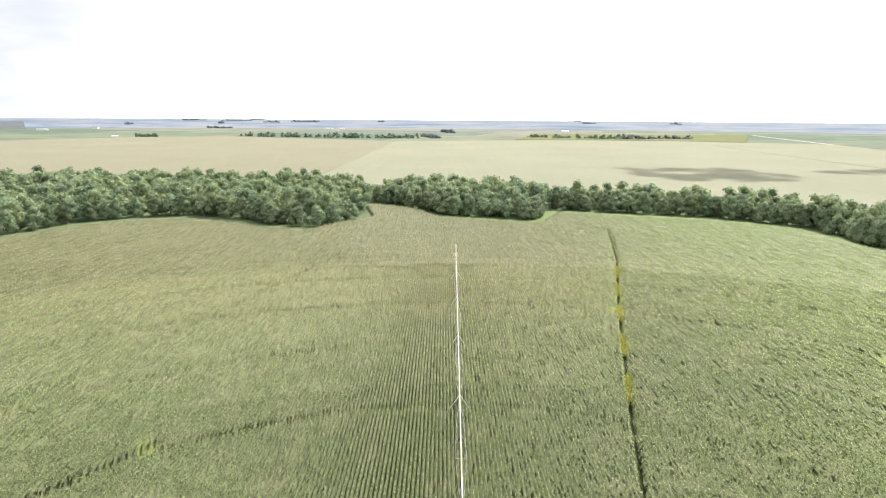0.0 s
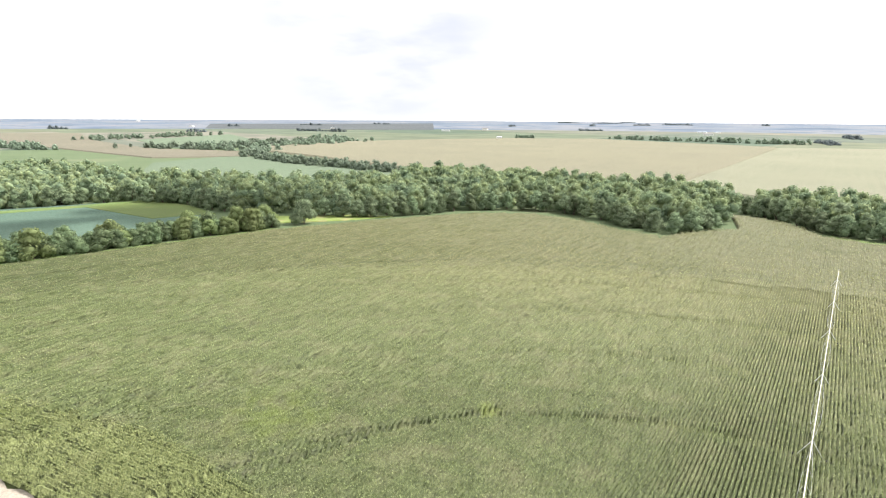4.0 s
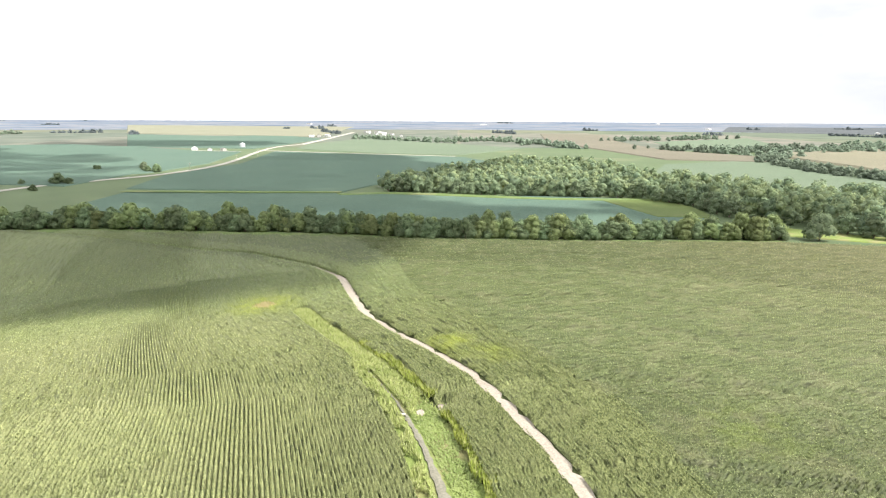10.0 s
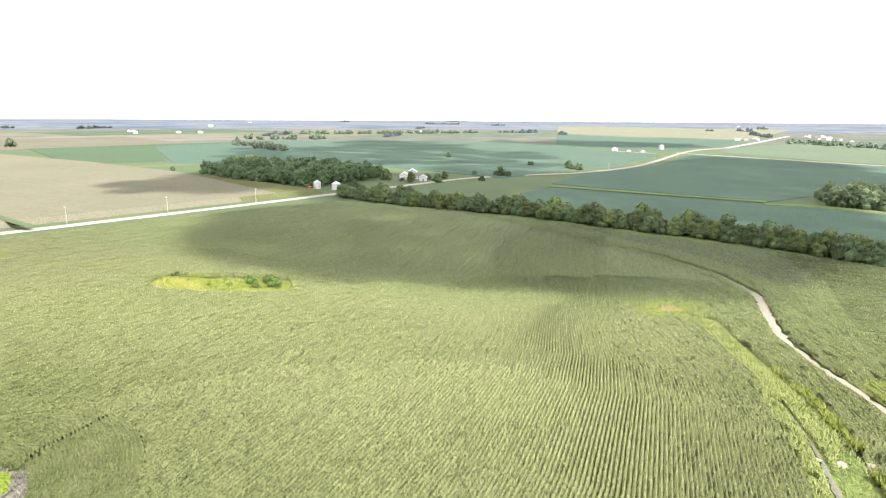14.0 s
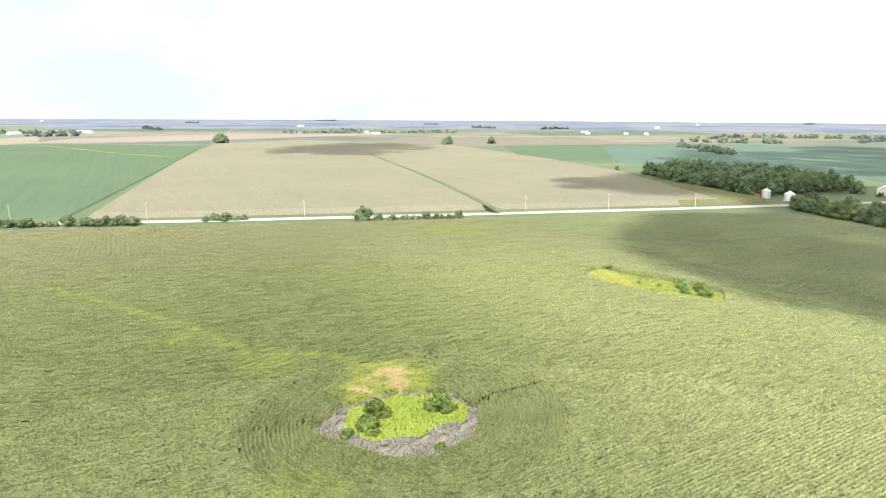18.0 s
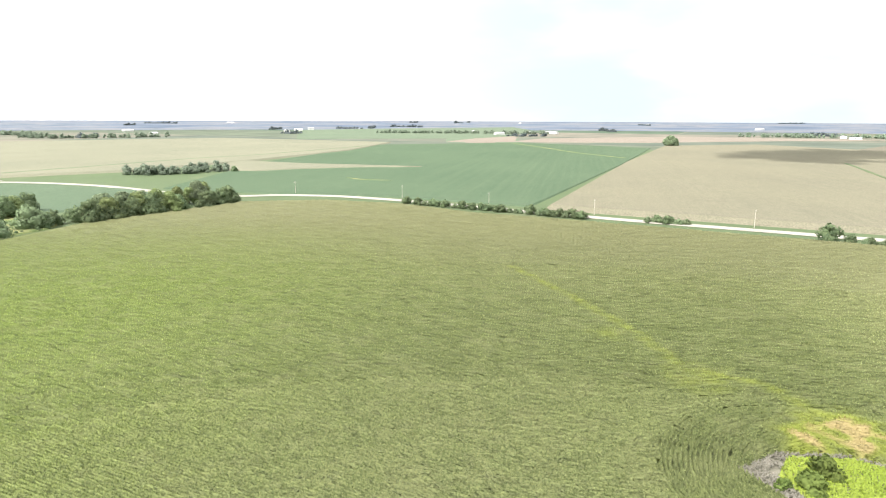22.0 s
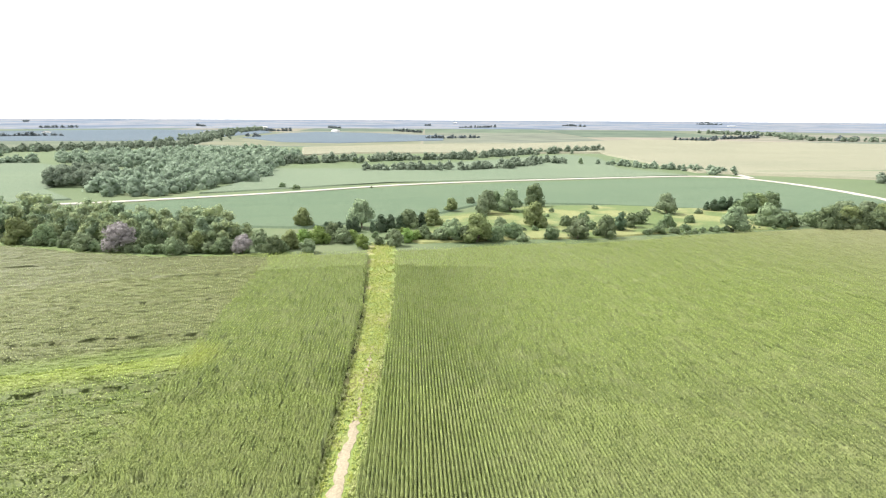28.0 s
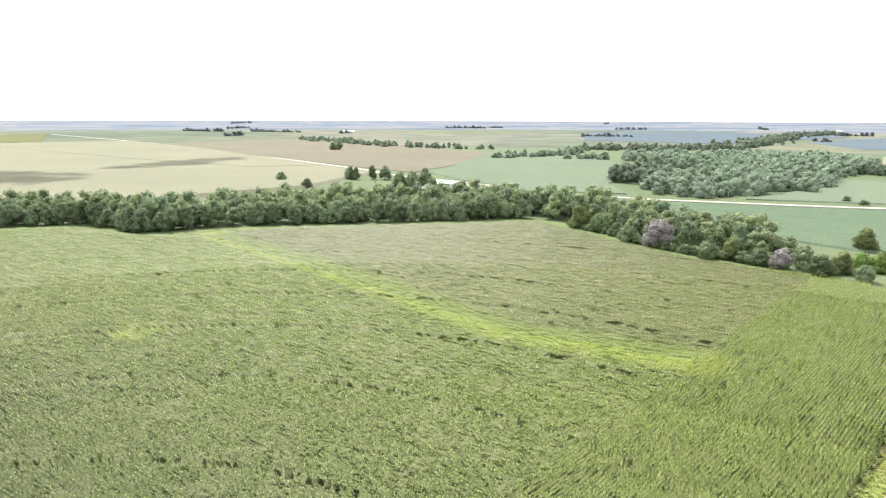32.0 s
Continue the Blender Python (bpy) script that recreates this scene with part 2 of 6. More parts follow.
M_WEED = grain("bright_weeds", (0.13, 0.18, 0.05), (0.19, 0.235, 0.072), 0.15, 2.5, bump=0.8, dist=0.3, patch=(0.21, 0.205, 0.095), patch_at=0.54)
M_YGRASS = grain("dry_pasture", (0.135, 0.155, 0.065), (0.185, 0.19, 0.085), 0.07, 1.2, patch=(0.085, 0.118, 0.045), patch_at=0.48)
M_DIRT = grain("pale_dirt", (0.235, 0.20, 0.165), (0.34, 0.305, 0.265), 0.1, 3.0, bump=0.3, dist=0.05)
M_LANEDIRT = grain("lane_dirt", (0.205, 0.172, 0.122), (0.295, 0.258, 0.19), 0.15, 3.0, bump=0.3, dist=0.05)
M_GRAVEL = grain("gravel_road", (0.26, 0.245, 0.215), (0.33, 0.315, 0.285), 0.05, 2.0, bump=0.2, dist=0.04)
M_MUD = grain("cracked_grey_mud", (0.115, 0.11, 0.085), (0.20, 0.19, 0.155), 0.4, 2.5, bump=0.5, dist=0.08)
M_SOY = crop_rows("soybean_canopy", (0.105, 0.138, 0.098), (0.12, 0.152, 0.107), (0.138, 0.165, 0.118), GRID, big=0.006, bump=0.3)
# far crop with distance haze painted in as lavender grey
M_HAZE_GREY = crop_rows("hazed_grey_canopy", (0.072, 0.08, 0.088), (0.085, 0.094, 0.10), (0.10, 0.107, 0.112), GRID, big=0.004, bump=0.2)
M_SOYS = crop_rows("fresh_green_soybean_canopy", (0.069, 0.103, 0.066), (0.08, 0.115, 0.073), (0.097, 0.13, 0.083), GRID, big=0.006, bump=0.3)
M_SOYE = crop_rows("mid_green_soybean_canopy", (0.08, 0.115, 0.078), (0.092, 0.127, 0.085), (0.108, 0.14, 0.094), GRID, big=0.006, bump=0.3)
# deep green with the teal of cloud shade painted in
M_SOYD = crop_rows("shade_teal_soybean_canopy", (0.074, 0.116, 0.096), (0.086, 0.128, 0.103), (0.102, 0.142, 0.108), GRID, big=0.006, bump=0.3)
M_PALECORN = crop_rows("ripening_corn_canopy", (0.16, 0.164, 0.122), (0.185, 0.186, 0.138), (0.198, 0.193, 0.146), GRID, big=0.008)
M_TANCORN = crop_rows("tan_corn_canopy", (0.15, 0.145, 0.108), (0.17, 0.162, 0.118), (0.186, 0.172, 0.13), GRID, big=0.008)
M_BROWN = crop_rows("brown_stubble", (0.13, 0.122, 0.096), (0.15, 0.14, 0.11), (0.16, 0.148, 0.118), GRID, big=0.008)
M_PINK = crop_rows("pink_stubble", (0.19, 0.165, 0.14), (0.21, 0.182, 0.155), (0.22, 0.195, 0.165), GRID, big=0.004, bump=0.2)
M_OLIVE = crop_rows("olive_corn_canopy", (0.0989, 0.11, 0.0516), (0.116, 0.125, 0.0602), (0.138, 0.133, 0.0757), GRID, big=0.012)
# far crop with distance haze painted in as blue
M_HAZE_BLUE = crop_rows("hazed_blue_canopy", (0.078, 0.102, 0.128), (0.09, 0.115, 0.14), (0.105, 0.13, 0.15), GRID, big=0.004, bump=0.2)
M_BARK = plain("grey_bark", (0.13, 0.105, 0.085), 0.95)
M_LEAF = leafy("broadleaf", (0.155, 0.21, 0.132), (0.25, 0.305, 0.182))
M_HEDGE = leafy("hedgerow_leaf", (0.108, 0.156, 0.09), (0.187, 0.238, 0.126))
M_HEDGEY = leafy("hedgerow_yellow_leaf", (0.145, 0.19, 0.086), (0.232, 0.272, 0.122))
M_WILLOW = leafy("willow_leaf", (0.10, 0.15, 0.045), (0.19, 0.25, 0.07))
# leaves of far trees, distance haze painted in as a bluish tint
M_HAZE_LEAF = leafy("hazed_grove_leaf", (0.158, 0.208, 0.158), (0.235, 0.288, 0.21))
M_HAZE_HORIZON = leafy("hazed_horizon_leaf", (0.085, 0.108, 0.118), (0.13, 0.155, 0.16))
M_LEAFB = leafy("bright_leaf", (0.13, 0.20, 0.06), (0.20, 0.275, 0.085))
M_LEAFY2 = leafy("yellow_broadleaf", (0.25, 0.288, 0.0625), (0.35, 0.362, 0.0875))
M_LEAFG = leafy("grey_olive_leaf", (0.145, 0.194, 0.115), (0.218, 0.268, 0.156))
M_LEAFP = leafy("bare_purple_twigs", (0.21, 0.195, 0.202), (0.285, 0.266, 0.272))
M_CONIFER = leafy("cedar_needles", (0.066, 0.108, 0.066), (0.11, 0.152, 0.094))
M_STEEL = plain("galvanised_steel", (0.62, 0.63, 0.64), 0.35, 0.85, 0.5, 0.12)
M_WHITE = plain("white_paint", (0.55, 0.55, 0.54), 0.5, 0.0, 0.4, 0.08)
M_PIPE = plain("galvanised_cream_pipe", (0.50, 0.48, 0.41), 0.5, 0.0, 0.4, 0.08)
M_ROOF = plain("pale_metal_roof", (0.42, 0.43, 0.44), 0.45, 0.2, 0.5, 0.08)
M_DKROOF = plain("grey_shingles", (0.16, 0.155, 0.15), 0.9)
M_GLASS = plain("dark_window_glass", (0.03, 0.035, 0.04), 0.08, 0.0, 0.6, 0.1)
M_WOOD = plain("weathered_pole_wood", (0.40, 0.37, 0.32), 0.9)
M_RUBBER = plain("black_rubber", (0.02, 0.02, 0.02), 0.8)
M_ORANGE = plain("orange_paint", (0.62, 0.12, 0.03), 0.45, 0.0, 0.4, 0.1)
M_CONC = plain("concrete", (0.48, 0.46, 0.43), 0.9)

# ---- helpers of the plan ----
rng = np.random.default_rng(7)


def smooth(a):
    a = np.clip(a, 0, 1)
    return a * a * (3 - 2 * a)


def ground_z(x, y):
    """Height of the land: gently rolling, rising slowly towards the horizon."""
    z = 26 * smooth((np.hypot(x, y) - 900) / 4000)
    z = z - 6.0 * np.exp(-(((x + 175) / 45) ** 2 + ((y + 95) / 75) ** 2))
    z = z + 2.5 * np.exp(-(((x + 95) / 45) ** 2 + ((y + 75) / 55) ** 2))
    return z + 1.5 * np.exp(-(((x - 120) / 70) ** 2 + ((y + 210) / 70) ** 2))


def gz(x, y):
    return float(ground_z(np.float64(x), np.float64(y)))


def mesh_ob(name, verts, faces, material, parent=None, smooth_shade=False):
    me = bpy.data.meshes.new(name)
    me.from_pydata([tuple(v) for v in verts], [], faces)
    for m in material if isinstance(material, (list, tuple)) else [material]:
        me.materials.append(m)
    if smooth_shade:
        me.polygons.foreach_set("use_smooth", [True] * len(me.polygons))
    me.update()
    ob = new(name, me)
    ob.parent = parent
    return ob


def fast_mesh(name, co, tris, material, parent=None, attr=None, normals=None):
    """A mesh from arrays: co (n, 3), tris (m, 3); attr: one number a point; normals: soft foliage shading."""
    me = bpy.data.meshes.new(name)
    me.vertices.add(len(co))
    me.vertices.foreach_set("co", np.ascontiguousarray(co, dtype=np.float32).ravel())
    me.loops.add(tris.size)
    me.loops.foreach_set("vertex_index", np.ascontiguousarray(tris, dtype=np.int32).ravel())
    me.polygons.add(len(tris))
    me.polygons.foreach_set("loop_start", np.arange(0, tris.size, 3, dtype=np.int32))
    me.polygons.foreach_set("loop_total", np.full(len(tris), 3, dtype=np.int32))
    if attr is not None:
        a = me.attributes.new("dry", "FLOAT", "POINT")
        a.data.foreach_set("value", np.ascontiguousarray(attr, dtype=np.float32))
    me.materials.append(material)
    me.update(calc_edges=True)
    me.validate()
    if normals is not None:
        me.polygons.foreach_set("use_smooth", np.ones(len(tris), bool))
        a = me.attributes.new("custom_normal", "FLOAT_VECTOR", "POINT")
        a.data.foreach_set("vector", np.ascontiguousarray(normals, dtype=np.float32).ravel())
    ob = new(name, me)
    ob.parent = parent
    return ob


def part(name, bm, material, parent, label="", smooth_shade=False):
    me = bpy.data.meshes.new(name)
    bm.to_mesh(me)
    bm.free()
    for m in material if isinstance(material, (list, tuple)) else [material]:
        me.materials.append(m)
    if smooth_shade:
        me.polygons.foreach_set("use_smooth", [True] * len(me.polygons))
    ob = new(name, me)
    ob.parent = parent
    return tagged(ob, label)


def empty(name, x, y, z=None, rz=0.0, label="", category="", group=""):
    ob = new(name)
    ob.empty_display_size = 0.5
    ob.matrix_world = pose(x, y, gz(x, y) if z is None else z, 0, 0, rz)
    return tagged(ob, label, category, group)


def inside(poly, x, y):
    """Which of the points lie in the polygon."""
    r = np.zeros(np.shape(x), bool)
    px, py = np.array([p[0] for p in poly], float), np.array([p[1] for p in poly], float)
    for i in range(len(poly)):
        j = i - 1
        c = (py[i] > y) != (py[j] > y)
        with np.errstate(divide="ignore", invalid="ignore"):
            r ^= c & (x < (px[j] - px[i]) * (y - py[i]) / (py[j] - py[i]) + px[i])
    return r


def dist_line(line, x, y):
    """Distance of points to a polyline."""
    best = np.full(np.shape(x), 1e9)
    for (ax, ay), (bx, by) in zip(line[:-1], line[1:]):
        dx, dy = bx - ax, by - ay
        t = np.clip(((x - ax) * dx + (y - ay) * dy) / (dx * dx + dy * dy + 1e-9), 0, 1)
        best = np.minimum(best, np.hypot(x - ax - t * dx, y - ay - t * dy))
    return best


def curve_through(line, step):
    """Evenly spaced points on a smooth curve through the given ones."""
    p = [np.array(q, float) for q in line]
    p = [2 * p[0] - p[1]] + p + [2 * p[-1] - p[-2]]
    fine = []
    for a, b, c, e in zip(p[:-3], p[1:-2], p[2:-1], p[3:]):
        k = max(2, int(np.hypot(*(c - b)) / step))
        for t in np.arange(k) / k:
            fine.append(0.5 * (2 * b + (c - a) * t + (2 * a - 5 * b + 4 * c - e) * t * t + (3 * b - a - 3 * c + e) * t ** 3))
    fine.append(p[-2])
    return np.array(fine)


def ribbon(name, line, width, material, lift=0.15, step=6.0, rag=0.0, label="", category="", kind="structure", parent=None):
    """A road, track or strip laid on the land, with a little thickness and ragged edges."""
    c = curve_through(line, step)
    d = np.gradient(c, axis=0)
    d /= np.hypot(d[:, 0], d[:, 1])[:, None]
    nrm = np.stack([-d[:, 1], d[:, 0]], 1)
    w = np.broadcast_to(np.interp(np.linspace(0, 1, len(c)), np.linspace(0, 1, len(width)), width) if isinstance(width, (list, tuple)) else width, len(c))
    cols, zs = (-0.5, -0.46, 0.0, 0.46, 0.5), (-0.35, 0.0, 0.06, 0.0, -0.35)
    verts, faces = [], []
    for i in range(len(c)):
        jl, jr = rng.normal(0, rag), rng.normal(0, rag)
        for k, z in zip(cols, zs):
            q = c[i] + nrm[i] * (k * w[i] + (jl if k < 0 else jr if k > 0 else 0))
            verts.append((q[0], q[1], gz(q[0], q[1]) + lift + z))
    m = len(cols)
    for i in range(len(c) - 1):
        for k in range(m - 1):
            a = i * m + k
            faces.append((a, a + 1, a + m + 1, a + m))
    ob = mesh_ob(name, verts, faces, material, parent)
    return tagged(ob, label, category, "", kind)


FIELD_COUNT = [0]


def field(name, outline, material, height, label, cell=45.0, category="field"):
    """A crop standing on the land: a canopy with sides, cut fine enough to follow the ground."""
    FIELD_COUNT[0] += 1
    h = height + 0.015 * FIELD_COUNT[0]
    bm = bmesh.new()
    bm.faces.new([bm.verts.new((x, y, 0)) for x, y in outline])
    xs, ys = [p[0] for p in outline], [p[1] for p in outline]
    for lo, hi, axis in ((min(xs), max(xs), 0), (min(ys), max(ys), 1)):
        for v in np.arange(lo + cell, hi, cell):
            co, no = [0, 0, 0], [0, 0, 0]
            co[axis], no[axis] = v, 1
            bmesh.ops.bisect_plane(bm, geom=bm.verts[:] + bm.edges[:] + bm.faces[:], plane_co=co, plane_no=no)
    for v in bm.verts:
        v.co.z = gz(v.co.x, v.co.y) + h
    rim = [e for e in bm.edges if e.is_boundary]
    push = {}
    for e in rim:
        a, b = e.verts
        mid, c = (a.co + b.co) / 2, e.link_faces[0].calc_center_median()
        t = (b.co - a.co).normalized()
        o = mid - c
        o = o - t * o.dot(t)
        for v in (a, b):
            k = (round(v.co.x, 2), round(v.co.y, 2))
            push[k] = push.get(k, Vector()) + o.normalized()
    ex = bmesh.ops.extrude_edge_only(bm, edges=rim)
    for v in ex["geom"]:
        if isinstance(v, bmesh.types.BMVert):
            o = push.get((round(v.co.x, 2), round(v.co.y, 2)), Vector())
            v.co += Vector((o.x, o.y, 0)).normalized() * h * 1.6
            v.co.z = gz(v.co.x, v.co.y) - 0.1
    bmesh.ops.recalc_face_normals(bm, faces=bm.faces)
    return tagged(part(name, bm, material, None), label, category, "", "structure")


# ---- the land ----
def build_ground():
    radii = np.concatenate([np.arange(0, 340, 10), np.geomspace(340, 2350, 52)])
    n = 180
    a = np.arange(n) * 2 * np.pi / n
    verts = [(0, 0, gz(0, 0))]
    for r in radii[1:]:
        x, y = r * np.cos(a), r * np.sin(a)
        verts += list(zip(x, y, ground_z(x, y)))
    faces = [(0, 1 + i, 1 + (i + 1) % n) for i in range(n)]
    for k in range(len(radii) - 2):
        b = 1 + k * n
        faces += [(b + i, b + n + i, b + n + (i + 1) % n, b + (i + 1) % n) for i in range(n)]
    ob = mesh_ob("ground", verts, faces, [M_VERGE, M_FAR], None, True)
    ring = int(np.searchsorted(radii, 1050)) * n
    ob.data.polygons.foreach_set("material_index", [0 if i < ring else 1 for i in range(len(faces))])
    tagged(ob, "flat to rolling farmland reaching the horizon", "ground", "", "structure")


build_ground()


def build_distance():
    """The last land before the horizon, with distance haze painted in as pale blue."""
    radii, n = np.linspace(2300, 4950, 12), 180
    a = np.arange(n) * 2 * np.pi / n
    verts, faces = [], []
    for r in radii:
        x, y = r * np.cos(a), r * np.sin(a)
        verts += list(zip(x, y, ground_z(x, y) + 0.3))
    for k in range(len(radii) - 1):
        b = k * n
        faces += [(b + i, b + n + i, b + n + (i + 1) % n, b + (i + 1) % n) for i in range(n)]
    m, nn, l, b = principled("painted_haze_distance", 0.95, 0.05)
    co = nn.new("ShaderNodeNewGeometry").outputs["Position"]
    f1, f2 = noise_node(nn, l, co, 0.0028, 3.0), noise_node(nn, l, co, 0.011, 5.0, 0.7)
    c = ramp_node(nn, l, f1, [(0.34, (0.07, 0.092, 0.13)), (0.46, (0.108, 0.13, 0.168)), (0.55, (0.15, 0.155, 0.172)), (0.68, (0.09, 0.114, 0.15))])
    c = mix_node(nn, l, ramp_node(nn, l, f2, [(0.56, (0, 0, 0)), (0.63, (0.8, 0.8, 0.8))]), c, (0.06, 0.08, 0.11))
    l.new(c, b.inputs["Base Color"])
    tagged(mesh_ob("backdrop", verts, faces, m, None, True), "farmland at the horizon, haze painted in as pale blue", "distance", "", "structure")


build_distance()

# ---- fields round the home field ----
field("corn_field_north_far", [(-838, 874), (-755, 1142), (-656, 1313), (-491, 1417), (-165, 1259), (-100, 1217), (-98, 581), (-120, 440), (-190, 440), (-300, 470), (-394, 493), (-534, 559), (-678, 607), (-781, 676)], M_TANCORN, 2.2, "ripening tan corn field beyond the wood")
field("corn_field_north", [(-93, 1217), (231, 1320), (475, 1300), (569, 1227), (650, 1000), (500, 470), (440, 330), (330, 300), (160, 345), (70, 365), (-20, 410), (-98, 470)], M_PALECORN, 2.2, "broad pale ripening corn field beyond the trees")
field("corn_field_far_ridge", [(154, 1340), (392, 1370), (600, 1250), (820, 1700), (262, 1770)], M_OLIVE, 2.0, "far olive corn field on the rise")
field("soy_field_hedge", [(-433, -118), (-404, 19), (-398, 60), (-375, 108), (-345, 185), (-300, 203), (-262, 192), (-232, 150), (-240, 90), (-268, 20), (-295, -60), (-305, -140)], M_SOYD, 0.5, "dark green soybean field behind the hedge")
field("grass_end", [(-336, 170), (-338, 205), (-300, 206), (-262, 195), (-272, 168)], M_GRASS, 0.7, "bright weedy grass at the field's end", 20, "grass")
field("grass_corner", [(-240, 186), (-214, 196), (-196, 218), (-184, 240), (-200, 236), (-222, 214), (-244, 202)], M_WEED, 0.3, "bright grass between hedge and wood", 20, "grass")
field("soy_field_creek", [(-607, 382), (-648, 534), (-520, 478), (-395, 448), (-326, 436), (-290, 400), (-290, 345), (-388, 300), (-484, 290)], M_SOY, 0.5, "green soybean field between the woods")
field("tan_field_creek", [(-1743, 685), (-1654, 847), (-1212, 648), (-871, 548), (-698, 585), (-618, 518), (-679, 428), (-952, 466), (-1248, 503)], M_BROWN, 1.3, "brownish tan field between tree belts")
field("green_field_belts", [(-1192, 722), (-1355, 1078), (-1005, 869), (-916, 599)], M_SOY, 0.5, "light green field between tree belts")
field("dark_field_far", [(-1886, 1399), (-1551, 1612), (-1236, 1862), (-1936, 2907), (-2519, 1900)], M_HAZE_GREY, 0.5, "dark field far off, distance haze painted in as blue", 120)
field("soy_field_west", [(-455, -123), (-552, -118), (-690, -68), (-930, -44), (-830, 88), (-760, 195), (-643, 205), (-558, 112), (-443, 40), (-411, 20)], M_SOYD, 0.5, "large dark green soybean field")
field("soy_field_west_far", [(-572, -160), (-1008, -250), (-956, -169), (-930, -90), (-699, -103), (-583, -138)], M_SOYD, 0.5, "dark green soybean field across the road")
field("soy_field_west_ridge", [(-1109, -283), (-1769, -444), (-1624, -189), (-1725, -60), (-1440, 40), (-1121, -45), (-1021, -80)], M_SOYD, 0.5, "far green soybean field")
field("soy_field_west_north", [(-1160, 7), (-1461, 136), (-982, 355), (-808, 200), (-870, 98), (-1008, -13)], M_SOY, 0.5, "green soybean field along the far road")
field("tan_field_west", [(-1854, -465), (-2892, -717), (-2658, 209), (-1590, 31)], M_PALECORN, 1.5, "far pale stubble field")
field("corn_field_road", [(-205, -287), (-329, -248), (-376, -395), (-385, -440), (-400, -500), (-300, -500), (-240, -400)], M_OLIVE, 2.3, "olive corn field between road and farmyard")
field("soy_field_farm", [(-480, -540), (-500, -480), (-540, -307), (-480, -170), (-616, -141), (-891, -97), (-1090, -260), (-1206, -400), (-1047, -807), (-738, -862)], M_SOYD, 0.5, "wide dark green soybean field behind the farm")
field("corn_field_south", [(26, -350), (-41, -733), (-134, -1173), (-308, -1267), (-410, -1110), (-494, -937), (-430, -600), (-383, -425), (-300, -258)], M_TANCORN, 2.3, "tan ripening corn field across the gravel road", 40)
field("soy_field_south", [(127, -380), (38, -356), (-37, -733), (-103, -1111), (126, -1276), (372, -1100), (350, -640), (290, -385), (200, -375)], M_SOYS, 0.5, "green soybean field across the gravel road")
field("soy_field_south_far", [(-587, -946), (-864, -893), (-1000, -830), (-740, -862), (-490, -560), (-420, -620)], M_SOYS, 0.5, "bright green soybean field far off")
field("brown_field_south", [(-410, -1120), (-494, -947), (-580, -960), (-860, -905), (-1000, -1250), (-600, -1400)], M_BROWN, 0.4, "brown bare field far off")
field("dry_pasture", [(239, -145), (242, -171), (243, -196), (237, -233), (246, -250), (282, -262), (300, -243), (322, -200), (330, -150), (312, -100), (290, -70), (262, -60), (246, -70), (245, -110)], M_YGRASS, 0.25, "dry yellow pasture with scattered bushes", 20, "pasture")
field("soy_field_east", [(375, 80), (312, 31), (291, -28), (300, -54), (319, -97), (351, -133), (330, -190), (290, -255), (240, -320), (250, -340), (310, -374), (388, -386), (440, -378), (458, -340), (440, -99), (398, 44)], M_SOYE, 0.5, "green soybean field below the pasture")
field("soy_field_east_far", [(617, -19), (599, -107), (773, -392), (711, -407), (553, -340), (478, -362), (474, -102), (435, 30), (520, 0)], M_SOY, 0.5, "green soybean field beyond the gravel road")
field("tan_field_east", [(872, -59), (1070, -428), (1228, -789), (798, -1290), (380, -1200), (350, -900), (375, -642), (410, -495), (470, -420), (500, -390), (801, -458)], M_PALECORN, 1.6, "broad pale tan field")
field("tan_strip", [(372, -600), (382, -645), (323, -626), (286, -619), (166, -612), (227, -591), (269, -560), (300, -526), (345, -530)], M_PALECORN, 1.3, "pale grass waterway across the green field", 40)
field("tan_strip_east", [(822, -55), (925, -266), (987, -548), (1066, -591), (1110, -317), (1027, -66)], M_PALECORN, 1.4, "pale tan field behind the creek trees")
field("hazed_blue_field", [(1488, 43), (1246, -38), (1183, -137), (1283, -364), (1549, -437), (1788, -281), (1899, -148), (1757, -48)], M_HAZE_BLUE, 0.5, "dark field far off, distance haze painted in as blue", 90)
field("hazed_blue_field_ridge", [(1350, 466), (1322, 172), (1432, 132), (1635, 62), (1830, -20), (2073, 0), (2150, 400), (1949, 678)], M_HAZE_BLUE, 0.5, "dark field on the far rise, haze painted in as blue", 90)
field("corn_field_road_east", [(478, 420), (640, 850), (720, 1150), (560, 1230), (475, 1109), (430, 700), (420, 460)], M_PALECORN, 2.2, "pale corn field along the far gravel road")
field("brown_field_east", [(700, 1041), (508, 425), (474, 308), (771, 361), (1094, 1022)], M_BROWN, 0.4, "brownish field beyond the house")
field("soy_field_house", [(754, 386), (793, 267), (635, 130), (480, 132), (420, 100), (400, 160), (440, 235), (478, 290)], M_SOY, 0.5, "green field beside the farmhouse")

RIDGE_SOUTH = [(126, -1290), (276, -1252), (322, -1466), (488, -1400), (640, -1330), (780, -1640), (953, -2005), (798, -2257), (548, -2495), (296, -2716), (190, -2300), (192, -1751), (144, -1400)]
field("soy_field_south_ridge", RIDGE_SOUTH, M_SOY, 0.45, "far pale green soybean field on the rise", 90)
field("pink_field_ridge", [(280, -1274), (217, -1255), (144, -1299), (165, -1560), (180, -1641), (252, -1462)], M_PINK, 0.9, "narrow pale pinkish stubble field far off", 90)
field("pink_field_south", [(156, -1302), (-127, -1358), (-443, -1533), (-665, -1617), (-235, -1734), (100, -1518)], M_PINK, 0.5, "pale pinkish stubble field far off", 90)
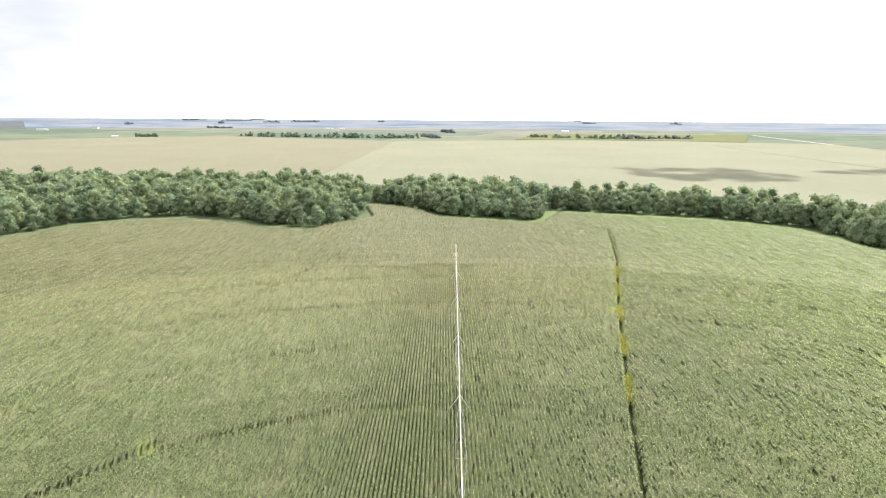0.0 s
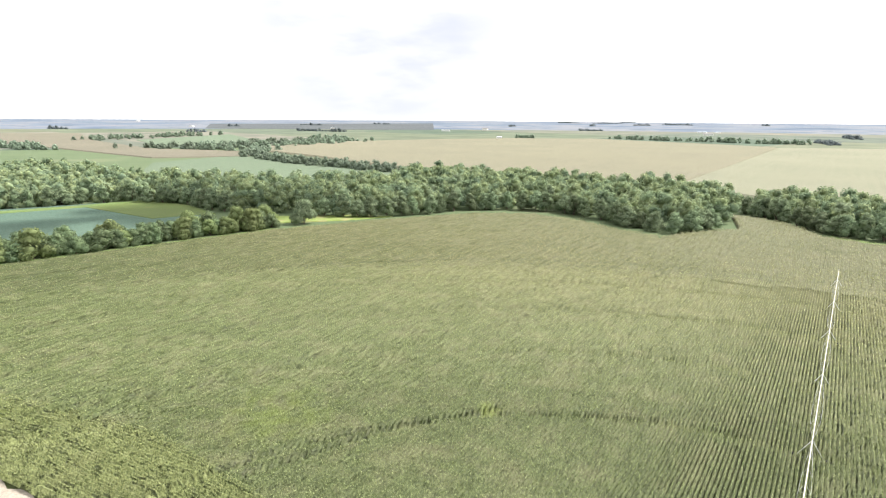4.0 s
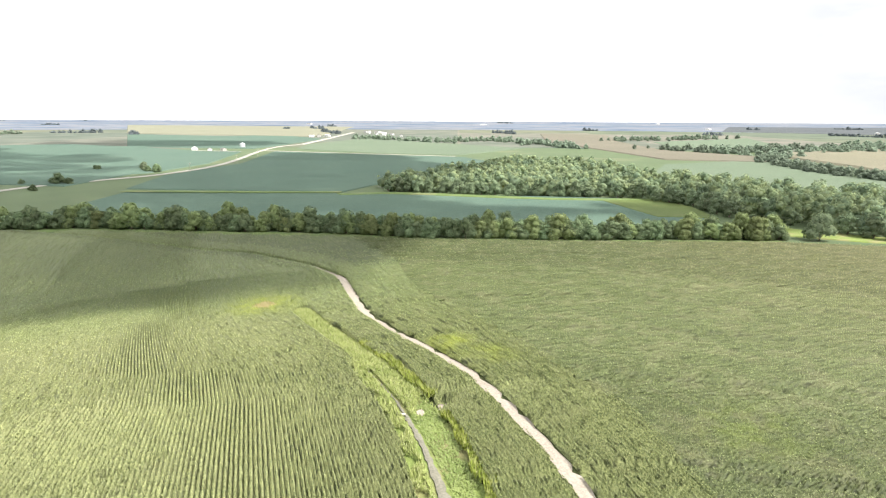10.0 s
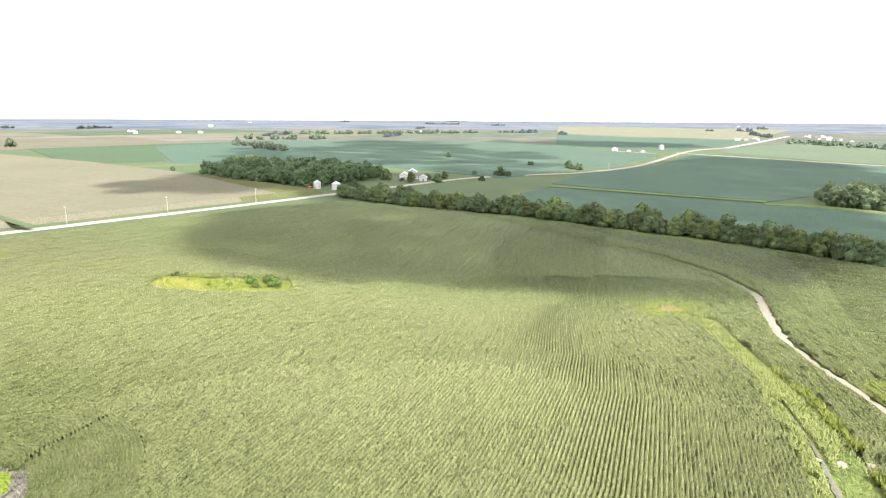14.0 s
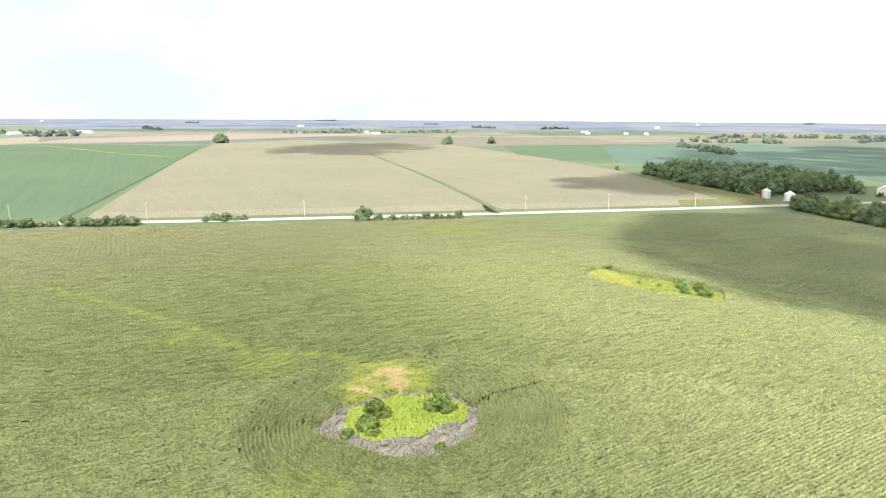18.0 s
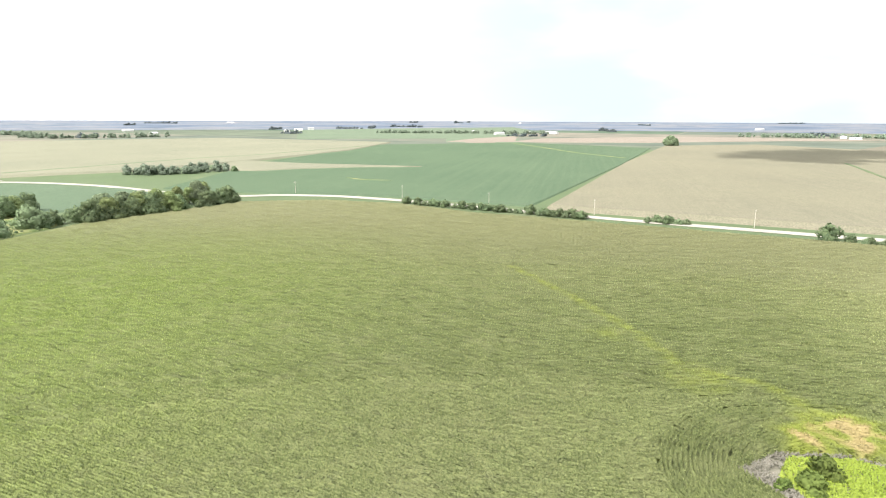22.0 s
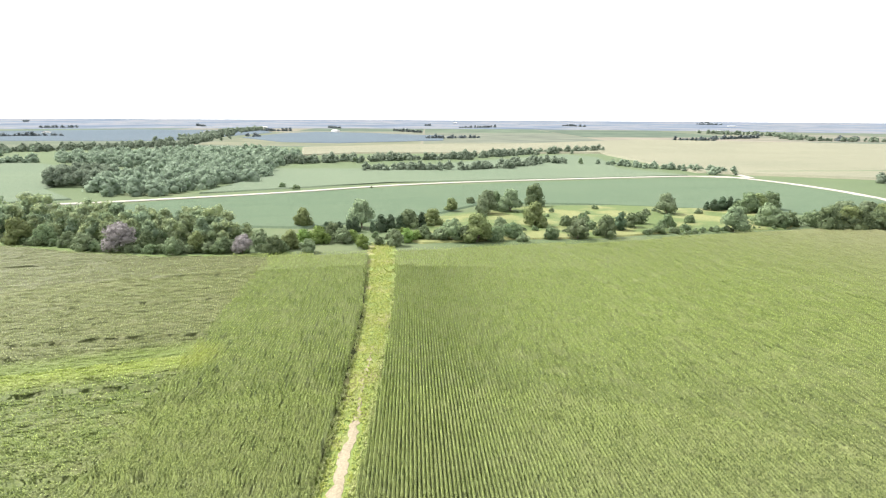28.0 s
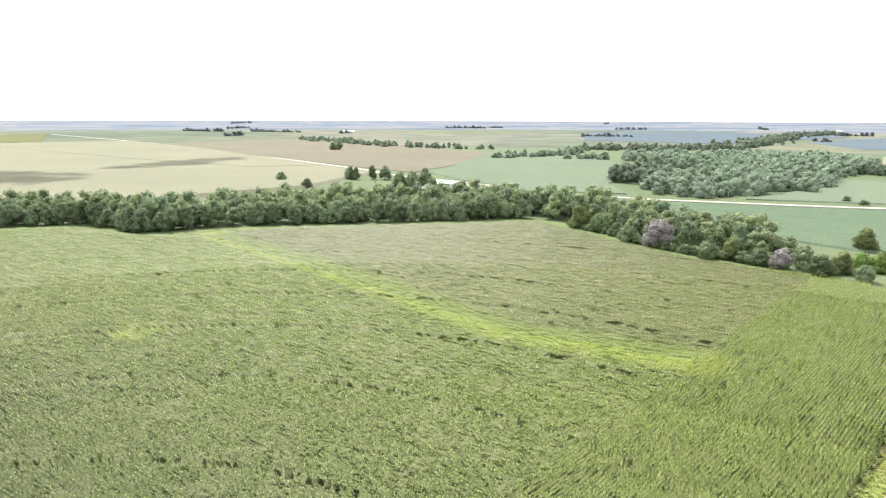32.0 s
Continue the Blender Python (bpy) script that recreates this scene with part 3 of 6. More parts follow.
field("grass_wood_edge", [(-398, 16), (-401, 45), (-388, 78), (-371, 108), (-352, 140), (-342, 172), (-338, 205), (-331, 200), (-335, 170), (-346, 136), (-364, 101), (-381, 72), (-392, 44), (-391, 18)], M_MARGIN, 0.4, "bright grass strip along the wood's foot", 20, "grass")

# ---- roads and tracks ----
ribbon("road_gravel", [(-1160, -11), (-1086, -42), (-956, -64), (-691, -86), (-572, -121), (-520, -160), (-470, -195), (-400, -215), (-327, -233), (-223, -260), (-94, -296), (4, -325), (129, -368), (190, -372), (240, -350), (290, -371), (360, -392), (433, -392), (468, -363), (467, -192), (454, -100), (427, -21), (410, 45), (400, 96), (405, 160), (424, 221), (445, 306), (494, 414), (659, 866), (730, 1136), (850, 1728)], 6.5, M_GRAVEL, 0.5, 8.0, 0.12, "pale gravel section road", "road")
ribbon("road_far", [(-1160, -7), (-1444, 51), (-1941, 150)], 12.0, M_GRAVEL, 0.5, 20.0, 0.2, "pale gravel road far off", "road")
ribbon("road_lane", [(-950, -58), (-850, 78), (-774, 187)], 5.0, M_GRAVEL, 0.9, 10.0, 0.1, "pale farm lane between soybean fields", "lane")
ribbon("road_farm_lane", [(-433, -120), (-415, -40), (-404, 19)], 7.0, M_MARGIN, 1.2, 8.0, 0.3, "grass lane between soybean fields", "lane")
ribbon("road_house", [(-930, -90), (-958, -130), (-1000, -230), (-1020, -300)], 5.0, M_GRAVEL, 0.6, 12.0, 0.1, "farm drive to the far house", "lane")
ribbon("road_branch", [(468, -363), (450, -392), (470, -410), (690, -450), (1100, -560)], 6.0, M_GRAVEL, 0.4, 15.0, 0.1, "gravel road running on eastwards", "road")
ribbon("grass_waterway_south", [(137, -1224), (74, -1081), (25, -950), (-13, -874), (-44, -822)], 7.0, M_YGRASS, 0.9, 20.0, 0.4, "pale grassed waterway through the green field", "grass")
ribbon("grass_waterway_short", [(196, -488), (179, -476), (154, -475)], [2.0, 5.0, 1.5], M_YGRASS, 0.9, 4.0, 0.3, "pale bare streak in the green field", "grass")
ribbon("road_ridge", [(485, -439), (466, -547), (446, -660), (417, -737), (392, -874), (368, -1033)], 6.0, M_VERGE, 2.0, 15.0, 0.3, "dark grassy field road between pale fields", "lane")
TRACK = [(-45, 27), (-60, 29), (-71, 29), (-90, 27), (-102, 25), (-116, 20), (-130, 14), (-146, 9), (-165, 7), (-186, 5), (-204, -4), (-225, -24), (-236, -46), (-262, -81), (-291, -129), (-303, -170)]
ribbon("track_dirt", TRACK, [2.5, 2.5, 2.7, 2.5, 2.1, 1.6, 1.3], M_DIRT, 0.12, 1.5, 0.3, "pale sandy farm track through the corn", "track")
WATERWAY = [(-50, 11), (-66, 12), (-80, 12), (-95, 10), (-109, 7), (-123, 2), (-137, -3), (-151, -7)]
ribbon("grass_waterway", WATERWAY, [11, 11, 10.5, 10, 8, 6, 4], M_WEED, 0.1, 1.5, 0.5, "bright green grassed waterway", "grass")
CREEK = [(-50, 10.5), (-67, 10.8), (-76, 10.6), (-83, 10.2), (-88, 9.6), (-95, 8.6), (-108, 5.5)]
ribbon("creek_bed", CREEK, [2.2, 1.8, 1.3, 0.9, 0.6, 0.4, 0.3], M_MUD, 0.34, 0.8, 0.1, "grey muddy ditch bed", "ditch")
STRIP = [(72, -17), (88, -20), (115, -27), (166, -39), (237, -52.5), (246, -54)]
ribbon("grass_strip", STRIP, [6.5, 6.5, 7.5, 8.5, 11, 11], M_WEED, 0.1, 1.5, 0.35, "bright green grassy lane through the corn", "grass")
ribbon("lane_dirt", [(70, -16.5), (88, -20.3), (97, -22.6), (106, -25.2), (118, -28), (140, -33.5)], [2.0, 2.0, 1.8, 0.9, 0.5, 0.3], M_LANEDIRT, 0.2, 0.9, 0.2, "bare dirt wheel way in the grassy lane", "track")
RUT = [(24, 60), (26, 72), (30, 90), (36, 115), (46, 156), (58, 201), (70, 258), (56, 281)]
field("farm_yard", [(372, 205), (408, 200), (418, 226), (410, 240), (384, 240), (370, 226)], M_GRAVEL, 0.05, "pale gravel yard round the machine shed", 20, "yard")
ribbon("field_wheel_track", [(-158, -275), (-209, -478), (-269, -761)], 3.6, M_VERGE, 2.85, 20.0, 0.3, "dark grassy wheel track through the tan corn", "track")

# ---- the home corn field ----
HOME = [(-197, 178), (-208, 133), (-217, 90), (-234, 35), (-248, 5), (-267, -56), (-280, -101), (-291, -173), (-294, -205), (-213, -240), (-90, -274), (4, -302), (57, -314), (107, -339), (157, -345), (199, -327), (217, -276), (231, -233), (226, -134), (230, -100), (228, -56), (232, -19), (236, 20), (248, 45), (264, 68), (281, 102), (253, 132), (220, 169), (188, 204), (159, 215), (154, 263), (125, 289), (88, 300), (58, 311), (43, 278), (20, 285), (-1, 294), (-19, 329), (-43, 340), (-33, 294), (-47, 278), (-57, 256), (-75, 262), (-100, 277), (-126, 282), (-151, 269), (-177, 223)]
POND = [(-12, -96), (-19, -102), (-29, -103), (-38, -98), (-39, -90), (-34, -83), (-26, -80), (-20, -83), (-16, -89)]
POND_WEST = [(-116, -158), (-114, -145), (-119, -126), (-130, -115), (-145, -128), (-141, -140), (-132, -150), (-128, -163)]
SWALES = [[(-100, 42), (-89, 58), (-82, 81), (-63, 108), (-53, 144), (-30, 228), (-21, 318)], [(-60, 46), (-52, 65), (-41, 82)],
          [(31, -202), (12, -173), (-3, -146), (-10, -128), (-23, -123), (-28, -113)], [(-126, -152), (-124, -181), (-117, -222), (-111, -249)]]
PIVOT = (1.94, 26.0)
RINGS = (68.0, 96.5, 125.0, 151.5, 178.0, 205.0, 232.0)
PALE = [(173, 196), (136, 43), (140, 4), (226, -12), (262, 60), (290, 107), (262, 139), (230, 175)]
BAND = [(176, 196), (158, 120), (136, 43), (140, 4)]
EDGE_BAND = [(226, 178), (262, 142), (288, 107), (272, 74), (256, 50), (244, 22), (238, -4), (232, -30)]
BARE = [(-89, 12.2, 0.9), (-90, 16.5, 1.4)]
# yellowed spots in the corn: x, y, radius, strength
SPOTS = [(-30, -107, 6, 1.5), (-24, -105, 4, 1.1), (-12, -124, 8, 0.28), (-158, -17, 9, 0.7), (-158, -17, 4, 1.5), (-118, 24, 5, 0.6), (-109, 30, 6, 0.4), (-126, -150, 7, 0.9), (-5, -77, 8, 0.3),
         (-42, 81, 1.6, 0.6), (43, 146, 1.6, 0.9), (38, 122, 1.3, 0.7), (46, 156, 1.6, 0.8), (4, -145, 5, 0.25), (-113, -240, 14, 0.5), (60, -60, 12, 0.14), (-70, 60, 12, 0.16), (90, 112, 6, 0.4)]


MARGIN_WEST = [(-302, -210), (-299, -178), (-288, -103), (-274, -57), (-255, 6), (-240, 36), (-223, 93), (-213, 137), (-203, 183)]
MARGIN_NORTH = [(238, -19), (242, 20), (253, 47), (270, 70), (288, 104), (259, 136), (225, 173), (192, 209), (163, 221), (158, 270), (127, 296), (90, 308), (59, 319), (44, 285), (21, 292), (-1, 301)]
for line, wide in ((MARGIN_WEST, 10.0), (MARGIN_NORTH, 11.0)):
    ribbon("grass_margin", line, wide, M_MARGIN, 0.12, 4.0, 0.7, "rough green grass margin between corn and trees", "grass")


def row_heading(x, y):
    """Which way the drilled rows run: straight north (0), on the contour in the south and west (1), round the pond (4); 3 is the paler block."""
    top = np.interp(x, [-320, -230, -200, -165, -120, -80, -20, 28, 140, 250], [10, 16, 24, 24, 38, 46, 40, 25, 4, -16.5])
    k = np.where(y < top, 1, 0)
    k = np.where((k == 1) & (np.hypot((x + 27) / 1.1, y + 92) < 24), 4, k)
    return np.where(inside(PALE, x, y), 3, k)


def keep_corn(x, y, edge=0.0):
    ok = inside(HOME, x, y) & ~inside(POND, x, y) & ~inside(POND_WEST, x, y)
    if edge:
        ok &= np.minimum(dist_line(POND + POND[:1], x, y), dist_line(POND_WEST + POND_WEST[:1], x, y)) > edge
    ok &= dist_line(TRACK, x, y) > np.where(x > -190, 1.5, 1.0) + edge
    ok &= dist_line(WATERWAY[:5], x, y) > 5.0 + edge
    ok &= dist_line(WATERWAY[4:], x, y) > 2.8 + edge
    ok &= dist_line(STRIP, x, y) > 3.0 + edge + np.clip((x - 90) / 150, 0, 1) * 2.0
    ok &= dist_line(RUT, x, y) > 0.45 + edge
    for bx, by, r in BARE:
        ok &= np.hypot(x - bx, y - by) > r
    return ok


def dryness(x, y):
    d = np.zeros(np.shape(x))
    wob = 0.75 + 0.5 * np.sin(x * 0.9 + 1.7 * np.sin(y * 0.6)) * np.sin(y * 0.8 + 1.3 * np.sin(x * 0.5))
    for sx, sy, r, s in SPOTS:
        d = np.maximum(d, s * np.exp(-((x - sx) ** 2 + (y - sy) ** 2) / (r * r)))
    for s in SWALES[2:]:
        d = np.maximum(d, 0.34 * np.exp(-(dist_line(s, x, y) / 1.7) ** 2))
    d = d * wob
    band = dist_line(BAND, x, y)
    d = np.maximum(d, 0.35 * np.exp(-(band / 7.5) ** 4))
    edge = dist_line(EDGE_BAND, x, y)
    return np.maximum(d, 0.2 * np.exp(-(edge / 7.0) ** 2))


def corn_material(name, low, high, tassel, weed, tones=(), light_scale=0.56):
    """Corn leaves; the last number scales the colours, painting in shade low in the row."""
    low, high, tassel = (tuple(light_scale * q for q in c) for c in (low, high, tassel))
    weed = tuple(1.25 * light_scale * q for q in weed)
    m, n, l, b = principled(name, 0.55, 0.22)
    geo = n.new("ShaderNodeNewGeometry")
    co = geo.outputs["Position"]
    f1, f2, f3 = noise_node(n, l, co, 0.016, 4.0), noise_node(n, l, co, 0.22, 3.0), noise_node(n, l, co, 2.6, 3.0)
    c = mix_node(n, l, ramp_node(n, l, f1, [(0.35, (0, 0, 0)), (0.66, (1, 1, 1))]), low, high)
    sep = n.new("ShaderNodeSeparateXYZ")
    l.new(co, sep.inputs[0])
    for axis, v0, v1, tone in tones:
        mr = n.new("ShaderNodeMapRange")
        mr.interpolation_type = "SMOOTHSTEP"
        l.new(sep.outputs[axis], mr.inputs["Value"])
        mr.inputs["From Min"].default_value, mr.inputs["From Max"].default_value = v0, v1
        c = mix_node(n, l, mr.outputs["Result"], c, tuple(light_scale * q for q in tone))
    # random leaf tones also imitate lit and shaded leaves, whitish end as sheen
    r = ramp_node(n, l, geo.outputs["Random Per Island"], [(0.0, (0.46, 0.5, 0.44)), (0.5, (0.98, 1.0, 0.98)), (1.0, (1.6, 1.57, 1.72))])
    c = mix_node(n, l, 1.0, c, r, "MULTIPLY")
    c = mix_node(n, l, 1.0, c, ramp_node(n, l, f3, [(0.34, (0.62, 0.65, 0.6)), (0.5, (1.0, 1.0, 1.0)), (0.68, (1.38, 1.34, 1.36))]), "MULTIPLY")
    c = mix_node(n, l, ramp_node(n, l, f2, [(0.45, (0, 0, 0)), (0.75, (0.3, 0.3, 0.3))]), c, tassel)
    at = n.new("ShaderNodeAttribute")
    at.attribute_name = "dry"
    c = mix_node(n, l, ramp_node(n, l, at.outputs["Fac"], [(0.05, (0, 0, 0)), (0.5, (0.7, 0.7, 0.7))]), c, weed)
    c = mix_node(n, l, ramp_node(n, l, at.outputs["Fac"], [(0.6, (0, 0, 0)), (1.0, (0.85, 0.85, 0.85))]), c, (0.38, 0.30, 0.155))
    l.new(c, b.inputs["Base Color"])
    bump_node(n, l, b, f3, 0.6, 0.25)
    leaf_glow(m, n, l, b, c, 0.24)
    return m


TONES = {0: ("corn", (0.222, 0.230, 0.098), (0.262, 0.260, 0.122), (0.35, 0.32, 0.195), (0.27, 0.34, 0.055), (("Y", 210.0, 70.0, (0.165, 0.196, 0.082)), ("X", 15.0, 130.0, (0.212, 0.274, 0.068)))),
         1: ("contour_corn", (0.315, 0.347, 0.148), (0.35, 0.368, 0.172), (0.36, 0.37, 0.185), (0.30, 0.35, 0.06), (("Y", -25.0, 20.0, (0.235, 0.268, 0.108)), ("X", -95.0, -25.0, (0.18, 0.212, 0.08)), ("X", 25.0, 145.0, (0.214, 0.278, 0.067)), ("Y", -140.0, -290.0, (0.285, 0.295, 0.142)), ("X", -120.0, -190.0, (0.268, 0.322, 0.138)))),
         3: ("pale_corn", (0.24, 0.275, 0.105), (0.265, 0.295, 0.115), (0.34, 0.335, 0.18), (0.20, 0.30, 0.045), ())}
# painted light: lower and upper leaf colours scaled until the rings looked equally lit
LEAF_LIGHT = {"near": (0.84, 0.98), "mid": (0.58, 0.80), "far": (0.43, 0.56)}
RING_LIGHT = {"near": {0: 1.0, 1: 0.73, 3: 0.83}, "mid": {0: 1.38, 1: 1.13, 3: 1.1}, "far": {0: 1.5, 1: 1.08, 3: 1.1}}
CORN = {(k, ring, low): corn_material(v[0] + ("_lower_leaves" if low else "_upper_leaves"), *v[1:], LEAF_LIGHT[ring][0 if low else 1] * RING_LIGHT[ring][k]) for k, v in TONES.items() for ring in LEAF_LIGHT for low in (True, False)}
CORN.update({(4, ring, low): CORN[1, ring, low] for ring in LEAF_LIGHT for low in (True, False)})


def row_map(kind, U, V):
    """From along-row and across-row distance to the land."""
    if kind == 4:
        return -27 + 1.1 * np.abs(V) * np.cos(U / 20), -92 + np.abs(V) * np.sin(U / 20)
    if kind == 1:
        bend = np.interp(-U, [-300, 5, 20, 40, 66, 95, 109, 123, 151, 200, 260], [-57.7, 10, 11.5, 12.5, 12.5, 10, 7, 2, -8, -20, -30])
        fade = np.clip(np.maximum((V + 90) / 70, (U + 10) / 50), 0, 1)
        return U, V + bend * (0.35 + 0.65 * fade) + np.minimum(0.0012 * (U + 60) ** 2, 14) * (1 - fade)
    bend = 6.0 * np.sin(U / 60.0) * np.clip((-U - 20) / 60.0, 0, 1)
    return -(V + bend), U


ROW = {0: 0.585, 1: 0.585, 3: 0.585, 4: 0.6}


def row_range(kind, r1):
    return (-62.84, 62.9, 9.5, 40.0) if kind == 4 else (-r1 - 30, r1 + 30, -r1 - 30, r1 + 30)


def stunted(x, y):
    """How much of its height the corn keeps: less beside the trodden track and the ponds."""
    d = np.minimum(dist_line(TRACK, x, y) - 1.5, dist_line(POND + POND[:1], x, y))
    return 0.6 + 0.4 * smooth(d / 2.6)


def low_corn(x, y):
    """1 where wheels or water have left the rows low."""
    far = np.hypot(x - PIVOT[0], y - PIVOT[1])
    ring = np.abs(far[:, None] - np.array(RINGS)[None]).min(1)
    low = np.where(ring < np.where(y > 0, np.where(far < 110, 0.65, 0.95), 0.45), 1.0, 0.0)
    for s in SWALES[:2]:
        low = np.maximum(low, np.where(dist_line(s, x, y) < 0.8, 1.0, 0.0))
    return low * (rng.uniform(0, 1, len(x)) < np.where(y > -10, 0.95, 0.4))


def row_points(kind, step, r0, r1):
    """Plants of one planting direction, drilled in rows about 0.6 m apart, between two distances from the middle of the field; with the row's heading."""
    u0, u1, v0, v1 = row_range(kind, r1)
    U, V = np.meshgrid(np.arange(u0, u1, step), np.arange(v0, v1, ROW[kind]))
    U = U + rng.uniform(-0.3, 0.3, U.shape) * step
    V = V + rng.normal(0, 0.018, V.shape)
    x, y = row_map(kind, U, V)
    x2, y2 = row_map(kind, U + 0.5, V)
    h = np.arctan2(y2 - y, x2 - x)
    d = np.hypot(x - 8, y + 8)
    d = d + rng.uniform(-0.15, 0.15, x.shape) * np.maximum(d, 30)
    ok = (d >= r0) & (d < r1)
    x, y, h = x[ok], y[ok], h[ok]
    ok = row_heading(x, y) == kind
    x, y, h = x[ok], y[ok], h[ok]
    ok = keep_corn(x, y)
    x, y, h = x[ok], y[ok], h[ok]
    ok = low_corn(x, y) < 0.5
    return x[ok], y[ok], h[ok]


def row_sheet(kind, step, r0, r1, material, label, where=None):
    """The closed foliage of the rows: narrow-topped ridges about 0.6 m apart, with furrows between them, uneven along the row."""
    u0, u1, v0, v1 = row_range(kind, r1)
    u, v = np.arange(u0, u1, step), np.arange(v0, v1, ROW[kind])
    V1 = (v[:, None] + np.array([-0.5, -0.14, 0.14])[None] * ROW[kind]).ravel()
    tops = np.tile([1.3, 2.0, 2.0] if kind == 4 else [0.85, 2.0, 2.0] if r0 < 110 else [0.95, 2.05, 2.05] if r0 < 200 else [1.72, 2.05, 2.05], len(v))
    U, V = np.meshgrid(u, V1)
    H = np.repeat(tops[:, None], len(u), 1)
    x, y = row_map(kind, U, V)
    nu = len(u)
    i = np.arange((len(V1) - 1) * (nu - 1))
    a = (i // (nu - 1)) * nu + i % (nu - 1)
    xf, yf = x.ravel(), y.ravel()
    mx, my = 0.5 * (xf[a] + xf[a + nu + 1]), 0.5 * (yf[a] + yf[a + nu + 1])
    d = np.hypot(mx - 8, my + 8)
    a = a[(d >= r0 - 1.2 * step) & (d < r1)]
    mx, my = 0.5 * (xf[a] + xf[a + nu + 1]), 0.5 * (yf[a] + yf[a + nu + 1])
    k = np.zeros(len(mx), bool)
    for ox, oy in ((0, 0), (0.5, 0), (-0.5, 0), (0, 0.5), (0, -0.5)):
        k |= row_heading(mx + ox, my + oy) == kind
    if kind == 4:
        k = np.hypot((mx + 27) / 1.1, my + 92) < 24.8
    a = a[k]
    mx, my = 0.5 * (xf[a] + xf[a + nu + 1]), 0.5 * (yf[a] + yf[a + nu + 1])
    ok = keep_corn(mx, my)
    if where:
        ok &= where(mx, my)
    a = a[ok]
    if not len(a):
        return
    tris = np.concatenate([np.stack([a, a + 1, a + nu + 1], 1), np.stack([a, a + nu + 1, a + nu], 1)])
    if kind == 4:
        tris = tris[:, ::-1]
    used, inv = np.unique(tris, return_inverse=True)
    x, y, hh = xf[used], yf[used], H.ravel()[used]
    n = len(x)
    top = hh > 1.5
    hh = hh + rng.uniform(-0.12, 0.12, n)
    if r0 < 200 or kind != 1:
        hh = np.where(top & (low_corn(x, y) > 0.5), 0.45 if r0 < 110 else 0.8 if r0 < 200 else 1.45, hh)
    # at the margins of the field the leaves reach down to the ground
    t3 = inv.reshape(tris.shape)
    e = np.sort(np.concatenate([t3[:, [0, 1]], t3[:, [1, 2]], t3[:, [2, 0]]]), 1)
    e, cnt = np.unique(e[:, 0].astype(np.int64) * n + e[:, 1], return_counts=True)
    e = e[cnt == 1]
    rim = np.zeros(n, bool)
    rim[e // n] = True
    rim[e % n] = True
    rim &= (dist_line(HOME + HOME[:1], x, y) < 1.5) | ~keep_corn(x, y, 0.45) | ~keep_corn(x, y + 1, 0.0) | ~keep_corn(x, y - 1, 0.0) | ~keep_corn(x + 1, y, 0.0) | ~keep_corn(x - 1, y, 0.0)
    hh = np.where(rim, 0.15, hh * stunted(x, y))
    x = x + rng.uniform(-0.06, 0.06, n)
    y = y + rng.uniform(-0.06, 0.06, n)
    co = np.stack([x, y, ground_z(x, y) + hh], 1)
    tagged(fast_mesh("corn_foliage", co, inv.reshape(tris.shape), material, None, dryness(x, y), np.stack([rng.normal(0, 0.22, n), rng.normal(0, 0.22, n), np.ones(n)], 1)), label, "corn", "", "stuff")


def plant_mesh(name, x, y, h, leaves, across, along_row, height, material, label, slim=1.0):
    """Corn plants as tufts of arching leaves, most of them reaching out across the row."""
    n = len(x)
    z0 = ground_z(x, y)
    tall = height * stunted(x, y) * rng.uniform(0.9, 1.08, n)
    co = np.zeros((n, leaves, 3, 3))
    for k in range(leaves):
        a = (k / leaves) * 2 * np.pi + rng.uniform(-0.7, 0.7, n)
        ln = np.hypot(across * np.sin(a), along_row * np.cos(a)) * rng.uniform(0.75, 1.2, n)
        wd = 0.5 * (across + along_row) * slim * rng.uniform(0.2, 0.36, n)
        cx, cy = np.cos(a + h), np.sin(a + h)
        up = tall * rng.uniform(0.86, 1.0, n)
        tip = tall * rng.uniform(0.72, 0.98, n)
        co[:, k, 0] = np.stack([x - cy * wd - cx * 0.08, y + cx * wd - cy * 0.08, z0 + up], 1)
        co[:, k, 1] = np.stack([x + cy * wd - cx * 0.08, y - cx * wd - cy * 0.08, z0 + up - 0.08], 1)
        co[:, k, 2] = np.stack([x + cx * ln, y + cy * ln, z0 + tip], 1)
    dry = np.repeat(dryness(x, y), leaves * 3)
    face = np.cross(co[:, :, 1] - co[:, :, 0], co[:, :, 2] - co[:, :, 0])
    down = face[..., 2] < 0
    co[down] = co[down][:, ::-1]
    face *= (np.where(down[..., None], -0.5, 0.5)) / (np.linalg.norm(face, axis=-1, keepdims=True) + 1e-9)
    soft = np.repeat((face + np.array((0, 0, 0.7))).reshape(-1, 3), 3, 0)
    co = co.reshape(-1, 3)
    return tagged(fast_mesh(name, co, np.arange(len(co)).reshape(-1, 3), material, None, dry, soft / np.linalg.norm(soft, axis=1, keepdims=True)), label, "corn", "", "stuff")


def near_edge(x, y, reach):
    d = np.minimum(np.minimum(dist_line(TRACK, x, y), dist_line(STRIP, x, y)), np.minimum(dist_line(WATERWAY, x, y) - 2, dist_line(RUT, x, y)))
    d = np.minimum(d, np.minimum(np.hypot(x + 27, y + 92) - 12, np.hypot(x + 130, y + 138) - 24))
    return d < reach


